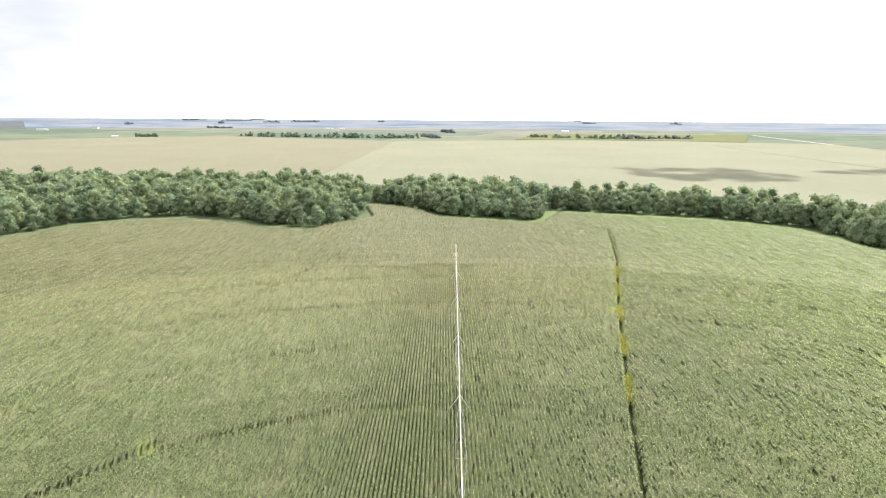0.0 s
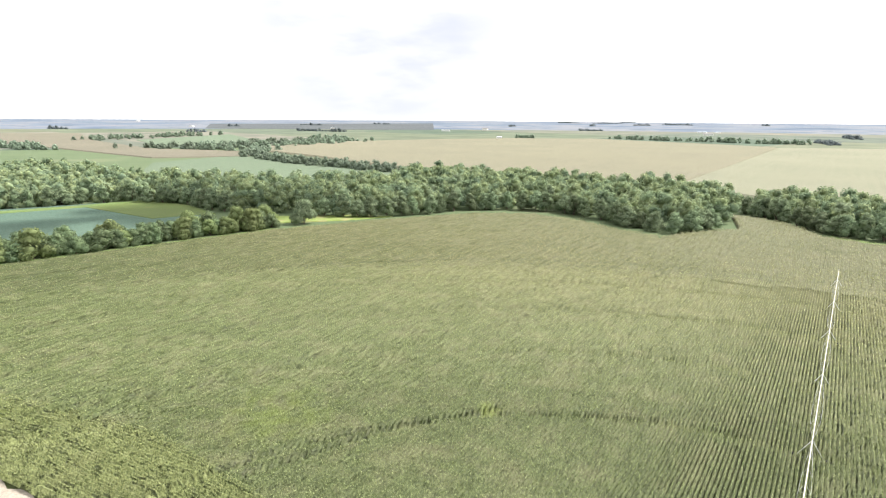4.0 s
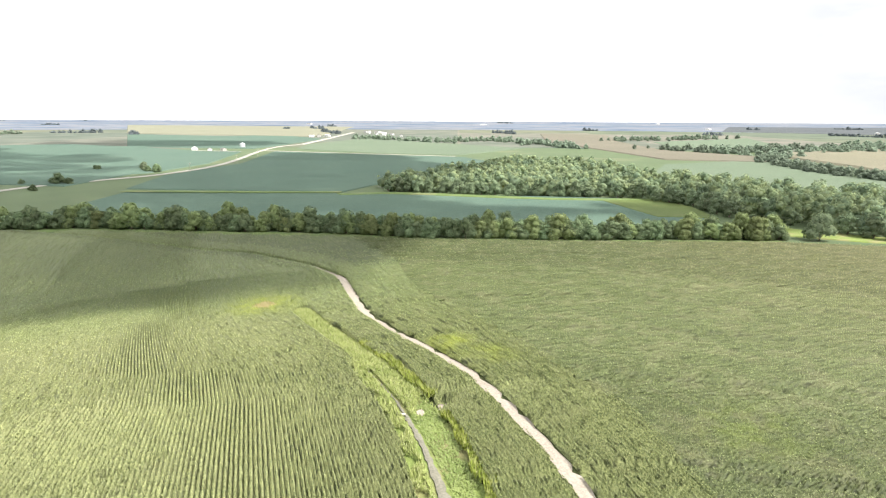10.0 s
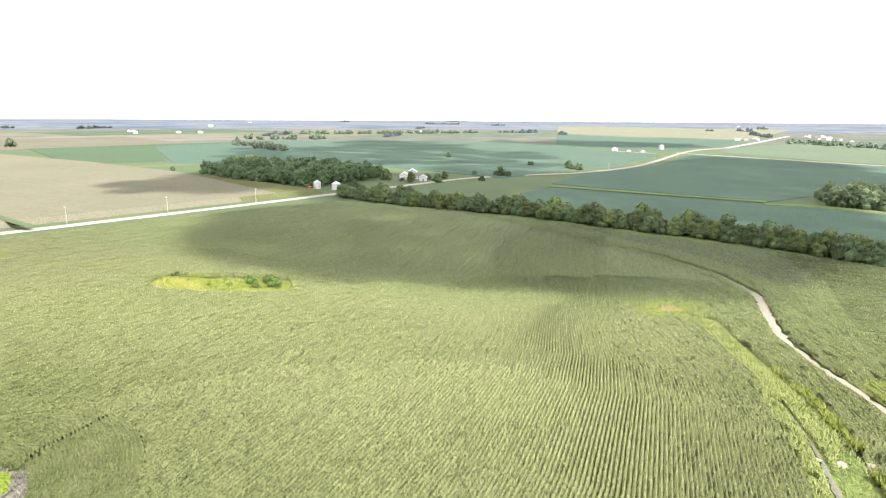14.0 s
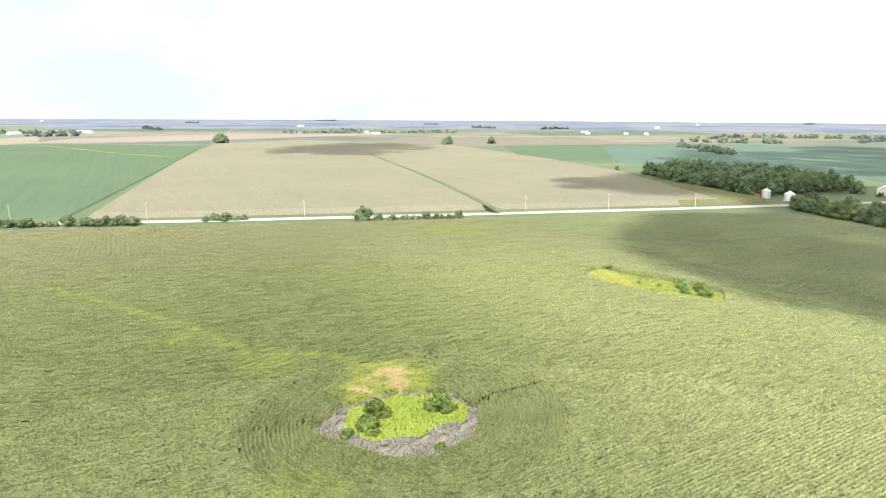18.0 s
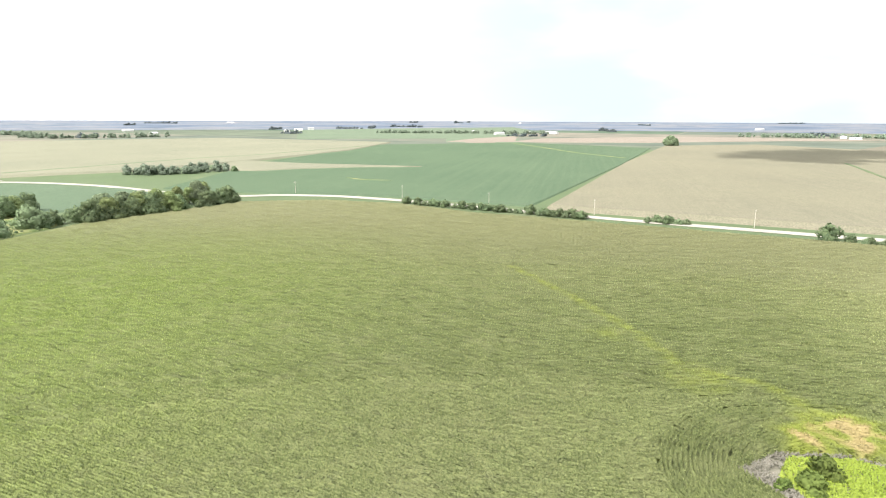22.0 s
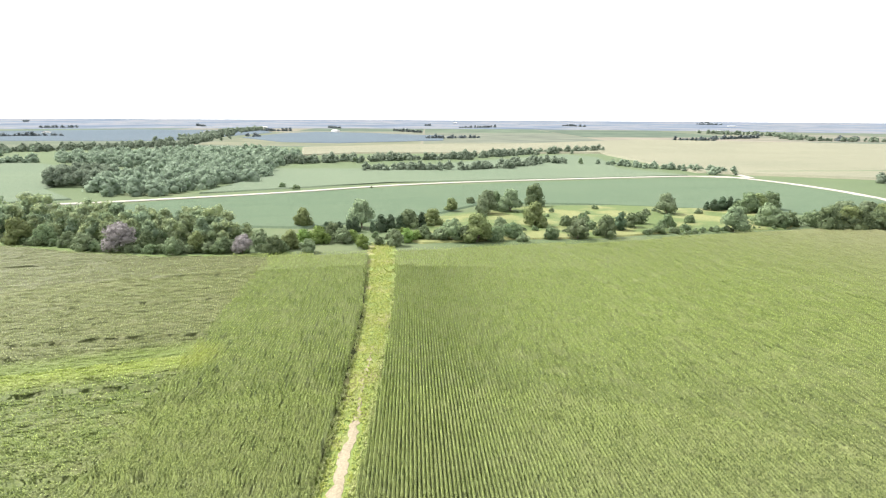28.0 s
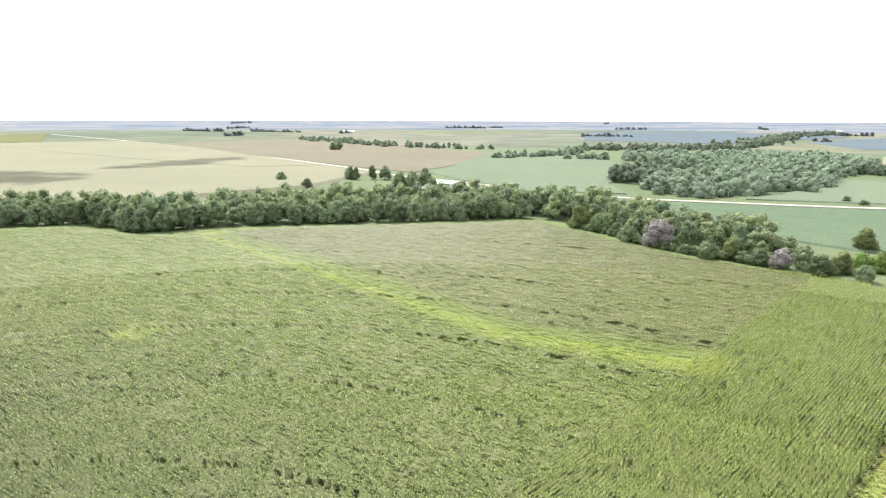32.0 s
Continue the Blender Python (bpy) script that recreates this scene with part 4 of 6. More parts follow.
def build_corn():
    labels = {0: "tasselled green corn in straight rows", 1: "green corn in curving contour rows", 3: "paler grey-green block of corn", 4: "green corn in rows round the pond"}
    for kind in (0, 1, 3, 4):
        mat = CORN[kind, "mid", False]
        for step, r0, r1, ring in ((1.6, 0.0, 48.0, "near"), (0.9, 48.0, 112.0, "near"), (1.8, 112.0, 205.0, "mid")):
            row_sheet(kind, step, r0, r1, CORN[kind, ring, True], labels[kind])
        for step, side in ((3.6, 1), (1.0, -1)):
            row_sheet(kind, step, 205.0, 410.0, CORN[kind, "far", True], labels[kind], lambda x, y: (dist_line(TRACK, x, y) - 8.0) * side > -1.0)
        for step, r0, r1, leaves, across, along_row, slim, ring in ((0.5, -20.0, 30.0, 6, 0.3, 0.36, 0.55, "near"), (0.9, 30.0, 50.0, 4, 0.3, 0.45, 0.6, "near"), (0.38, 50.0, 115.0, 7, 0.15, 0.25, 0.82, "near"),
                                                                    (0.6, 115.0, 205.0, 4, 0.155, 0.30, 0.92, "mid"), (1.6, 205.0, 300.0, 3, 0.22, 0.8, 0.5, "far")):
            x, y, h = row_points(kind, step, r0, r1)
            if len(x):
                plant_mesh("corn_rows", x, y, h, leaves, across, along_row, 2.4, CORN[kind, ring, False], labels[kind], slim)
        x, y, h = row_points(kind, 0.5, 50.0, 260.0)
        if len(x):
            ok = near_edge(x, y, 5.0) & ~keep_corn(x, y, 1.3)
            if ok.any():
                for top in (0.7, 1.3, 1.9):
                    plant_mesh("corn_edge", x[ok], y[ok], h[ok], 4, 0.42, 0.42, top, mat, "leafy sides of the corn along tracks", 0.6)


def build_floor():
    bm = bmesh.new()
    bm.faces.new([bm.verts.new((x, y, 0)) for x, y in HOME])
    for axis in (0, 1):
        for v in np.arange(-380, 380, 12.0):
            co, no = [0, 0, 0], [0, 0, 0]
            co[axis], no[axis] = v, 1
            bmesh.ops.bisect_plane(bm, geom=bm.verts[:] + bm.edges[:] + bm.faces[:], plane_co=co, plane_no=no)
    for v in bm.verts:
        v.co.z = gz(v.co.x, v.co.y) + 0.05
    tagged(part("field_floor", bm, M_SOIL, None), "shaded soil and lower leaves under the corn", "soil", "", "structure")


build_floor()
build_corn()

# ---- trees ----
def crown_arrays(r, height, base, lobes, clumps, clump, r_seed, shape=1.0):
    """Leaf sprays over a crown of several lobes with smaller lobes on them, with gaps; points, triangles and soft normals."""
    g = np.random.default_rng(r_seed)
    big = []
    for k in range(lobes):
        t = k / max(1, lobes - 1)
        a, q = k * 2.4 + g.uniform(-0.5, 0.5), r * 0.62 * math.sqrt(g.uniform(0.25, 1)) * shape * (1.05 - 0.75 * t)
        zc = base + (height - base) * ((0.24 if base > 0.55 else 0.16) + 0.6 * t + g.uniform(-0.06, 0.06))
        rr = r * g.uniform(0.42, 0.58) * (1.1 - 0.35 * t) * (7 / lobes) ** 0.35
        big.append((q * math.cos(a), q * math.sin(a), min(zc, height - rr * 0.8), rr))
    cs = list(big)
    for c in big:
        for k in range(3):
            v = g.normal(0, 1, 3)
            v[2] = abs(v[2]) * 0.8
            v /= np.linalg.norm(v)
            p = np.array(c[:3]) + v * c[3] * 0.72
            cs.append((*p, c[3] * g.uniform(0.36, 0.5)))
    C = np.array(cs)
    weight = C[:, 3] ** 2 / (C[:, 3] ** 2).sum()
    mid = np.array((0, 0, base + 0.45 * (height - base)))
    pts, tries = [], 0
    while len(pts) < clumps and tries < clumps * 12:
        tries += 1
        c = C[g.choice(len(C), p=weight)]
        v = g.normal(0, 1, 3)
        v /= np.linalg.norm(v)
        if v[2] < (-0.55 if base > 0.55 else -0.95):
            continue
        p = c[:3] + v * c[3] * g.uniform(0.86, 1.12) * np.array((1, 1, 0.9))
        if p[2] < min(0.15, base) or (np.linalg.norm(C[:, :3] - p, axis=1) < 0.8 * C[:, 3]).any():
            continue
        pts.append((p, v))
    co, tris, no = [], [], []
    for p, v in pts:
        n = v + g.normal(0, 0.42, 3)
        n /= np.linalg.norm(n)
        t = np.cross(n, g.normal(0, 1, 3))
        t /= np.linalg.norm(t) + 1e-9
        u = np.cross(n, t)
        s = clump * g.uniform(0.5, 1.4)
        b = len(co)
        co += [p - t * s * 0.62, p - u * s * 0.42 + n * s * 0.05, p + t * s * 0.62 - n * s * 0.12, p + u * s * 0.42 + n * s * 0.12]
        tris += [(b, b + 1, b + 2), (b, b + 2, b + 3)]
        out = p - mid
        soft = 0.3 * v + 0.22 * out / (np.linalg.norm(out) + 1e-9) + 0.7 * n
        no += [soft / np.linalg.norm(soft)] * 4
    for c in big:
        b = len(co)
        for v in ICO[0]:
            co.append(np.array(c[:3]) + np.array(v) * c[3] * g.uniform(0.7, 0.86) * np.array((1, 1, 0.88)))
            no.append(np.array(v))
        tris += [tuple(b + i for i in f) for f in ICO[1]]
    return np.array(co), np.array(tris), np.array(no)


def ico_data(level):
    bm = bmesh.new()
    bmesh.ops.create_icosphere(bm, subdivisions=level, radius=1.0)
    bm.verts.ensure_lookup_table()
    d = [tuple(v.co) for v in bm.verts], [tuple(v.index for v in f.verts) for f in bm.faces]
    bm.free()
    return d


ICO = ico_data(1)


def limb(bm, a, b, ra, rb, sides=6):
    a, b = Vector(a), Vector(b)
    q = (b - a).to_track_quat("Z", "Y")
    rings = []
    for p, r in ((a, ra), (b, rb)):
        rings.append([bm.verts.new(p + q @ Vector((r * math.cos(t), r * math.sin(t), 0))) for t in (2 * math.pi * k / sides for k in range(sides))])
    for k in range(sides):
        bm.faces.new((rings[0][k], rings[0][(k + 1) % sides], rings[1][(k + 1) % sides], rings[1][k]))
    bm.faces.new(rings[1])
    bm.faces.new(rings[0][::-1])


def make_tree(name, r, height, base, lobes, clumps, clump, seed, leaf, label, category="tree", shape=1.0):
    ob = new(name)
    tagged(ob, label, category)
    co, tris, no = crown_arrays(r, height, base, lobes, int(clumps * 1.5), clump * 0.72, seed, shape)
    fast_mesh("crown", co, tris, leaf, ob, None, no)
    bm = bmesh.new()
    g = random.Random(seed)
    limb(bm, (0, 0, -0.3), (0.1, 0, base + 0.8), 0.035 * height, 0.022 * height)
    for k in range(4):
        a = g.uniform(0, 6.28)
        limb(bm, (0.1, 0, base * 0.8 + 0.3 * k), (r * 0.5 * math.cos(a), r * 0.5 * math.sin(a), base + (height - base) * g.uniform(0.35, 0.6)), 0.016 * height, 0.006 * height, 5)
    part("trunk", bm, M_BARK, ob)
    return ob


PROTO = {}


def prototypes():
    P = PROTO
    P["broad"] = [("broadleaf_tree", 5.4, 12.0, 0.3, 11, 620, 1.0, 11, M_LEAF, 1.0), ("broadleaf_tree", 4.6, 13.5, 0.3, 11, 600, 1.0, 12, M_LEAF, 0.9),
                  ("broadleaf_tree", 5.8, 11.0, 0.3, 12, 640, 1.05, 13, M_LEAF, 1.1), ("broadleaf_tree", 4.4, 11.5, 0.3, 10, 560, 0.95, 14, M_LEAFG, 1.0)]
    P["hedge"] = [("hedge_tree", 5.0, 8.4, 0.1, 12, 680, 0.8, 21, M_HEDGE, 1.1), ("hedge_tree", 4.4, 7.2, 0.0, 11, 600, 0.78, 22, M_HEDGE, 1.1),
                  ("hedge_tree", 5.0, 9.4, 0.2, 12, 680, 0.82, 23, M_HEDGEY, 1.0)]
    P["bush"] = [("bush", 2.2, 3.4, 0.1, 5, 220, 0.6, 31, M_HEDGE, 1.0), ("bush", 2.8, 4.2, 0.1, 6, 260, 0.65, 32, M_HEDGE, 1.0), ("bush", 1.8, 2.5, 0.0, 5, 170, 0.5, 33, M_LEAFG, 1.0)]
    P["round"] = [("round_tree", 5.6, 10.0, 0.8, 9, 760, 0.95, 41, M_LEAF, 0.95)]
    P["yellow"] = [("yellow_tree", 4.2, 10.0, 1.0, 8, 560, 0.9, 42, M_LEAFY2, 0.95)]
    P["purple"] = [("bare_tree", 4.6, 8.0, 0.8, 8, 620, 0.7, 43, M_LEAFP, 1.0)]
    P["cedar"] = [("cedar_tree", 3.0, 7.0, 0.1, 7, 420, 0.7, 44, M_CONIFER, 0.4), ("cedar_tree", 2.6, 5.8, 0.1, 6, 340, 0.65, 45, M_CONIFER, 0.4)]
    P["bright"] = [("bright_bush", 2.5, 4.0, 0.1, 6, 280, 0.55, 47, M_LEAFB, 1.0)]
    P["willow"] = [("willow_bush", 2.2, 2.8, 0.0, 7, 420, 0.5, 48, M_WILLOW, 1.1), ("willow_bush", 1.8, 2.2, 0.0, 6, 340, 0.45, 49, M_WILLOW, 1.1)]
    P["grey"] = [("grey_bush", 2.6, 4.6, 0.2, 6, 300, 0.6, 46, M_LEAFG, 1.0)]


prototypes()
MADE = {}
TREE_LABELS = {"broad": "dark green broadleaf tree at the wood's edge", "hedge": "green hedgerow tree beside the corn", "bush": "low green bush on rough grass", "round": "dark round-crowned broadleaf tree standing alone",
               "yellow": "yellow-green broadleaf tree among darker ones", "purple": "leafless purplish-grey tree at the corn's edge", "cedar": "dark pointed cedar in dry pasture", "bright": "fresh bright green bush at the pasture edge", "willow": "dark green willow bush in the dry pond", "grey": "grey-green shrub at the pasture edge"}


def plant(kind, x, y, scale=1.0, label="", group="", dz=0.0):
    k = int(rng.integers(len(PROTO[kind])))
    s = scale * rng.uniform(0.88, 1.14)
    m = pose(x, y, gz(x, y) + dz, 0, 0, rng.uniform(0, 360)) @ Matrix.Diagonal((s * rng.uniform(0.9, 1.18), s * rng.uniform(0.9, 1.18), s * rng.uniform(0.88, 1.1), 1))
    if (kind, k) not in MADE:
        name, r, h, base, lobes, clumps, clump, seed, leaf, shape = PROTO[kind][k]
        ob = make_tree(name, r, h, base, lobes, clumps, clump, seed, leaf, TREE_LABELS[kind], "bush" if "bush" in name else "tree", shape)
        MADE[kind, k] = ob
        ob.matrix_basis = m
    else:
        ob = copy_thing(MADE[kind, k], Matrix())
        ob.matrix_basis = m
    return tagged(ob, label, "", group)


def along(line, spacing, jitter):
    """Uneven places along a line."""
    c = curve_through(line, 1.0)
    s = np.concatenate([[0], np.cumsum(np.hypot(*np.diff(c, axis=0).T))])
    out, q = [], 0.0
    while q < s[-1]:
        out.append((np.interp(q, s, c[:, 0]) + rng.normal(0, jitter), np.interp(q, s, c[:, 1]) + rng.normal(0, jitter)))
        q += spacing * rng.uniform(0.7, 1.3)
    return out


def scatter(poly, spacing):
    xs, ys = [p[0] for p in poly], [p[1] for p in poly]
    X, Y = np.meshgrid(np.arange(min(xs), max(xs), spacing), np.arange(min(ys), max(ys), spacing))
    X = X + rng.uniform(-0.45, 0.45, X.shape) * spacing
    Y = Y + rng.uniform(-0.45, 0.45, Y.shape) * spacing
    ok = inside(poly, X.ravel(), Y.ravel())
    return X.ravel()[ok], Y.ravel()[ok]


FAR_KINDS = [crown_arrays(r, h, b, 5, 90, 1.45, 130 + k) for k, (r, h, b) in enumerate([(6.4, 11.0, 0.2), (5.8, 12.5, 0.3), (7.0, 10.0, 0.2), (6.0, 9.0, 0.1)])]
FOREST_KINDS = [crown_arrays(r, h, b, 6, 300, 0.86, 100 + k) for k, (r, h, b) in enumerate([(5.6, 12.5, 0.8), (4.8, 14, 1), (6.2, 11.5, 0.8), (5.2, 13, 0.8), (4.6, 10.5, 0.5)])]


def woodland(name, x, y, scale, label, leaf=None, far=False):
    """Trees too many to count, joined."""
    cos, tris, nos, n = [], [], [], 0
    for px, py in zip(x, y):
        kinds = FAR_KINDS if far else FOREST_KINDS
        co, t, no = kinds[int(rng.integers(len(kinds)))]
        a, s = rng.uniform(0, 6.28), scale * rng.uniform(0.62, 1.24)
        ca, sa = math.cos(a), math.sin(a)
        turn = np.array(((ca, sa, 0), (-sa, ca, 0), (0, 0, 1)))
        cos.append(co @ turn * s + np.array((px, py, gz(px, py))))
        nos.append(no @ turn)
        tris.append(t + n)
        n += len(co)
    return tagged(fast_mesh(name, np.concatenate(cos), np.concatenate(tris), leaf or M_FOREST, None, None, np.concatenate(nos)), label, "woodland", "", "stuff")


def forest_leaf():
    m, n, l, b = principled("mixed_woodland_leaves", 0.8, 0.08)
    geo = n.new("ShaderNodeNewGeometry")
    f1 = noise_node(n, l, geo.outputs["Position"], 0.09, 2.0)
    f2 = noise_node(n, l, geo.outputs["Position"], 0.5, 3.0)
    c = ramp_node(n, l, f1, [(0.30, (0.165, 0.222, 0.158)), (0.46, (0.213, 0.272, 0.17)), (0.56, (0.282, 0.325, 0.18)), (0.64, (0.232, 0.285, 0.188)), (0.76, (0.262, 0.306, 0.208))])
    c = mix_node(n, l, 1.0, c, ramp_node(n, l, geo.outputs["Random Per Island"], [(0, (0.66, 0.68, 0.66)), (1, (1.25, 1.24, 1.2))]), "MULTIPLY")
    c = mix_node(n, l, 1.0, c, ramp_node(n, l, f2, [(0.3, (0.75, 0.78, 0.75)), (0.7, (1.2, 1.2, 1.2))]), "MULTIPLY")
    l.new(c, b.inputs["Base Color"])
    leaf_glow(m, n, l, b, c, 0.45)
    return m


M_FOREST = forest_leaf()

WOOD_WEST = [(-211, 222), (-186, 243), (-171, 274), (-158, 291), (-132, 305), (-105, 299), (-79, 284), (-56, 277), (-46, 300), (-42, 330), (-50, 380), (-82, 427), (-128, 412), (-183, 416), (-256, 429), (-279, 388), (-269, 345), (-312, 289), (-353, 281), (-410, 250), (-330, 215), (-265, 212)]
WOOD_FAR_WEST = [(-407, 52), (-393, 78), (-378, 114), (-361, 157), (-342, 196), (-306, 212), (-270, 212), (-330, 225), (-410, 250), (-503, 272), (-596, 261), (-605, 194), (-477, 93), (-440, 54)]
WOOD_NORTH = [(-40, 372), (-3, 318), (21, 308), (42, 302), (54, 332), (45, 365), (5, 385), (-20, 395)]
WOOD_NORTHEAST = [(61, 335), (92, 324), (131, 313), (167, 284), (172, 252), (176, 234), (203, 222), (237, 184), (272, 146), (302, 110), (294, 84), (331, 75), (345, 104), (340, 157), (300, 200), (262, 235), (205, 262), (187, 300), (150, 330), (100, 350), (65, 358)]
WOOD_BELT = [(294, 84), (282, 60), (272, 40), (262, 16), (254, 0), (270, -6), (289, 7), (302, 18), (310, 35), (318, 55), (331, 75)]
WOOD_EAST = [(428, 87), (418, 71), (424, 56), (452, 33), (477, 17), (504, -4), (544, -13), (619, -13), (666, -26), (732, -30), (811, -53), (909, -8), (899, 92), (858, 140), (829, 219), (761, 205), (696, 162), (648, 95), (615, 62), (571, 89), (545, 98), (466, 96)]
WOOD_EAST_BLOCK = [(492, 134), (480, 98), (500, 92), (565, 105), (572, 130), (546, 150)]
GROVE = [(-382, -404), (-352, -324), (-352, -285), (-358, -268), (-420, -258), (-455, -268), (-470, -330), (-458, -420)]


def build_trees():
    # woods: the inner trees joined, the front row as single trees
    for name, poly, gap, sc, label in (("west_woodland", WOOD_WEST, 7.6, 1.0, "broad mixed green woodland beyond the corn"), ("far_west_woodland", WOOD_FAR_WEST, 8.2, 1.0, "mixed woodland behind the soybean field"),
                                       ("north_woodland", WOOD_NORTH, 6.6, 1.0, "clump of green woodland at the field's end"), ("northeast_woodland", WOOD_NORTHEAST, 6.8, 0.95, "winding belt of green woodland along the creek"),
                                       ("belt_woodland", WOOD_BELT, 5.4, 0.8, "green creek trees behind the corn's edge"), ("east_woodland", WOOD_EAST, 10.4, 1.0, "woodland in the valley beyond the gravel road"), ("valley_woodland", WOOD_EAST_BLOCK, 7.0, 0.9, "square block of woodland in the valley"), ("farm_grove", GROVE, 7.0, 0.95, "dense dark grove round the farmyard")):
        x, y = scatter(poly, gap)
        woodland(name, x, y, sc, label, M_HEDGE if name == "farm_grove" else M_HAZE_LEAF if name in ("east_woodland", "valley_woodland") else None, name in ("east_woodland", "far_west_woodland"))
    fronts = [([(-211, 219), (-186, 240), (-171, 271), (-158, 288), (-132, 302), (-105, 296), (-79, 281), (-56, 274), (-44, 300)], 7.5), ([(-42, 362), (-3, 314), (21, 305), (42, 298), (52, 325)], 7.0),
              ([(61, 331), (92, 320), (131, 309), (165, 280), (169, 250), (172, 231), (200, 219), (234, 181), (269, 143), (299, 110)], 6.8),
              ([(-407, 50), (-393, 76), (-376, 112), (-359, 155), (-340, 194), (-304, 209), (-262, 204)], 8.5)]
    for line, gap in fronts:
        for x, y in along(line, gap, 1.0):
            plant("broad", x, y, 0.9)
    for x, y in along([(-318, -224), (-307, -181), (-300, -151), (-296, -105), (-282, -58), (-262, 6), (-247, 37), (-231, 92), (-221, 140), (-210, 185)], 3.2, 1.4):
        plant("hedge", x, y, 0.78 + 0.42 * rng.uniform() ** 1.6)
    for x, y in along([(-330, -224), (-312, -160), (-300, -95), (-270, 6), (-240, 92), (-226, 150), (-214, 188)], 4.6, 2.0):
        plant("hedge", x, y, 0.75 + 0.5 * rng.uniform() ** 1.6)
    plant("round", -205, 201, 0.95, "lone broadleaf tree beside the wood")
    plant("yellow", -392, 128, 0.9)
    plant("yellow", -186, 395, 1.0)
    plant("round", 56, 352, 1.2)
    # belt, pasture edge and pasture to the east: place, kind, size
    belt_edge = ((283, 81, "hedge", 1.15), (278, 70, "hedge", 1.2), (273, 60, "hedge", 1.0), (263, 53, "grey", 1.7), (258, 40, "purple", 1.35), (262, 32, "hedge", 0.9), (247, 21, "grey", 1.6), (251, 13, "hedge", 0.85), (246, 4, "hedge", 0.8), (243, -3, "purple", 1.05), (252, -9, "grey", 1.5),
                 (240, -14, "hedge", 1.0), (249, -20, "hedge", 0.9), (257, -25, "bright", 1.8), (240, -26, "grey", 1.1), (257, -31, "bright", 1.7), (295, -27, "hedge", 1.0), (263, -37, "hedge", 0.9), (255, -40, "grey", 1.4), (243, -46, "bright", 1.2), (247, -53, "bush", 1.2), (244, -59, "grey", 1.35), (251, -65, "bright", 1.6), (254, -73, "hedge", 0.8), (250, -78, "grey", 1.4))
    cedars = ((279, -36, "cedar", 0.95), (277, -41, "cedar", 1.0), (275, -45, "cedar", 0.9), (278, -48, "cedar", 1.1), (286, -52, "round", 1.25), (274, -55, "cedar", 0.95), (276, -59, "cedar", 1.45), (276, -63, "cedar", 1.3), (279, -68, "cedar", 1.1), (280, -72, "hedge", 1.0), (280, -78, "cedar", 1.1), (284, -84, "hedge", 1.0), (326, -105, "hedge", 0.9),
              (294, -238, "cedar", 1.0), (291, -240, "cedar", 1.15), (292, -246, "cedar", 1.35), (291, -250, "cedar", 1.3), (290, -254, "cedar", 1.2))
    pasture_edge = ((249, -83, "grey", 1.9), (247, -88, "grey", 1.7), (244, -92, "hedge", 1.15), (244, -100, "bush", 1.6), (248, -108, "bush", 2.0), (240, -110, "bush", 1.5), (242, -123, "bush", 1.7), (240, -134, "grey", 2.1), (240, -147, "hedge", 1.05), (251, -160, "cedar", 1.5), (257, -169, "bush", 1.9), (242, -173, "bush", 1.0), (243, -181, "bush", 1.0), (244, -188, "bush", 0.9), (241, -199, "bush", 0.75), (245, -233, "grey", 2.4), (243, -238, "grey", 1.8), (245, -244, "bush", 1.5), (240, -253, "bush", 1.8))
    pasture = ((274, -113, "bush", 2.0), (270, -128, "hedge", 1.5), (267, -142, "bush", 1.6), (265, -150, "hedge", 0.95), (264, -178, "bush", 2.0), (253, -185, "hedge", 0.75), (261, -203, "bush", 1.3), (288, -197, "bush", 1.5), (285, -226, "bush", 1.1), (282, -254, "hedge", 1.35), (284, -262, "hedge", 1.25), (286, -272, "hedge", 1.15), (315, -134, "round", 1.4), (310, -119, "round", 1.15), (331, -154, "hedge", 1.35), (348, -123, "bush", 1.3), (338, -143, "hedge", 1.1), (322, -128, "hedge", 1.2))
    for x, y, k, c in belt_edge + cedars + pasture_edge + pasture:
        plant(k, x, y, c)
    for x, y in along([(284, 84), (272, 62), (258, 44), (252, 22), (247, 4), (245, -20)], 3.2, 1.3):
        plant("bush" if rng.uniform() < 0.6 else "grey", x, y, rng.uniform(0.7, 1.3), "low bush under the trees at the corn's edge")
    for x, y in along([(258, -38), (260, -60), (256, -84)], 4.0, 2.5):
        plant("bush" if rng.uniform() < 0.6 else "bright", x, y, rng.uniform(0.8, 1.4), "low bush among cedars at the pasture edge")
    for line, gap, jit, lo, hi in (([(250, -92), (256, -120), (252, -160)], 5.0, 4.0, 0.7, 1.3), ([(268, -90), (280, -120), (272, -165)], 9.0, 6.0, 0.5, 1.1), ([(295, -120), (300, -160), (292, -215)], 10.0, 7.0, 0.4, 0.9), ([(241, -168), (240, -232)], 3.0, 1.5, 0.4, 0.8)):
        for x, y in along(line, gap, jit):
            plant("bush" if rng.uniform() < 0.7 else "grey", x, y, rng.uniform(lo, hi), "rounded green bush in the dry pasture")
    plant("round", 288, -209, 1.2, "round broadleaf tree casting a shadow on dry pasture")
    plant("round", 238, -208, 0.95, "dense dark round bush at the corn's edge")
    for x, y in along([(229, -250), (219, -274), (212, -300), (206, -328)], 5.0, 2.6):
        plant("hedge", x, y, 1.3)
    for x, y in along([(240, -262), (233, -292), (222, -335)], 6.0, 3.0):
        plant("hedge" if rng.uniform() < 0.7 else "round", x, y, 1.2)
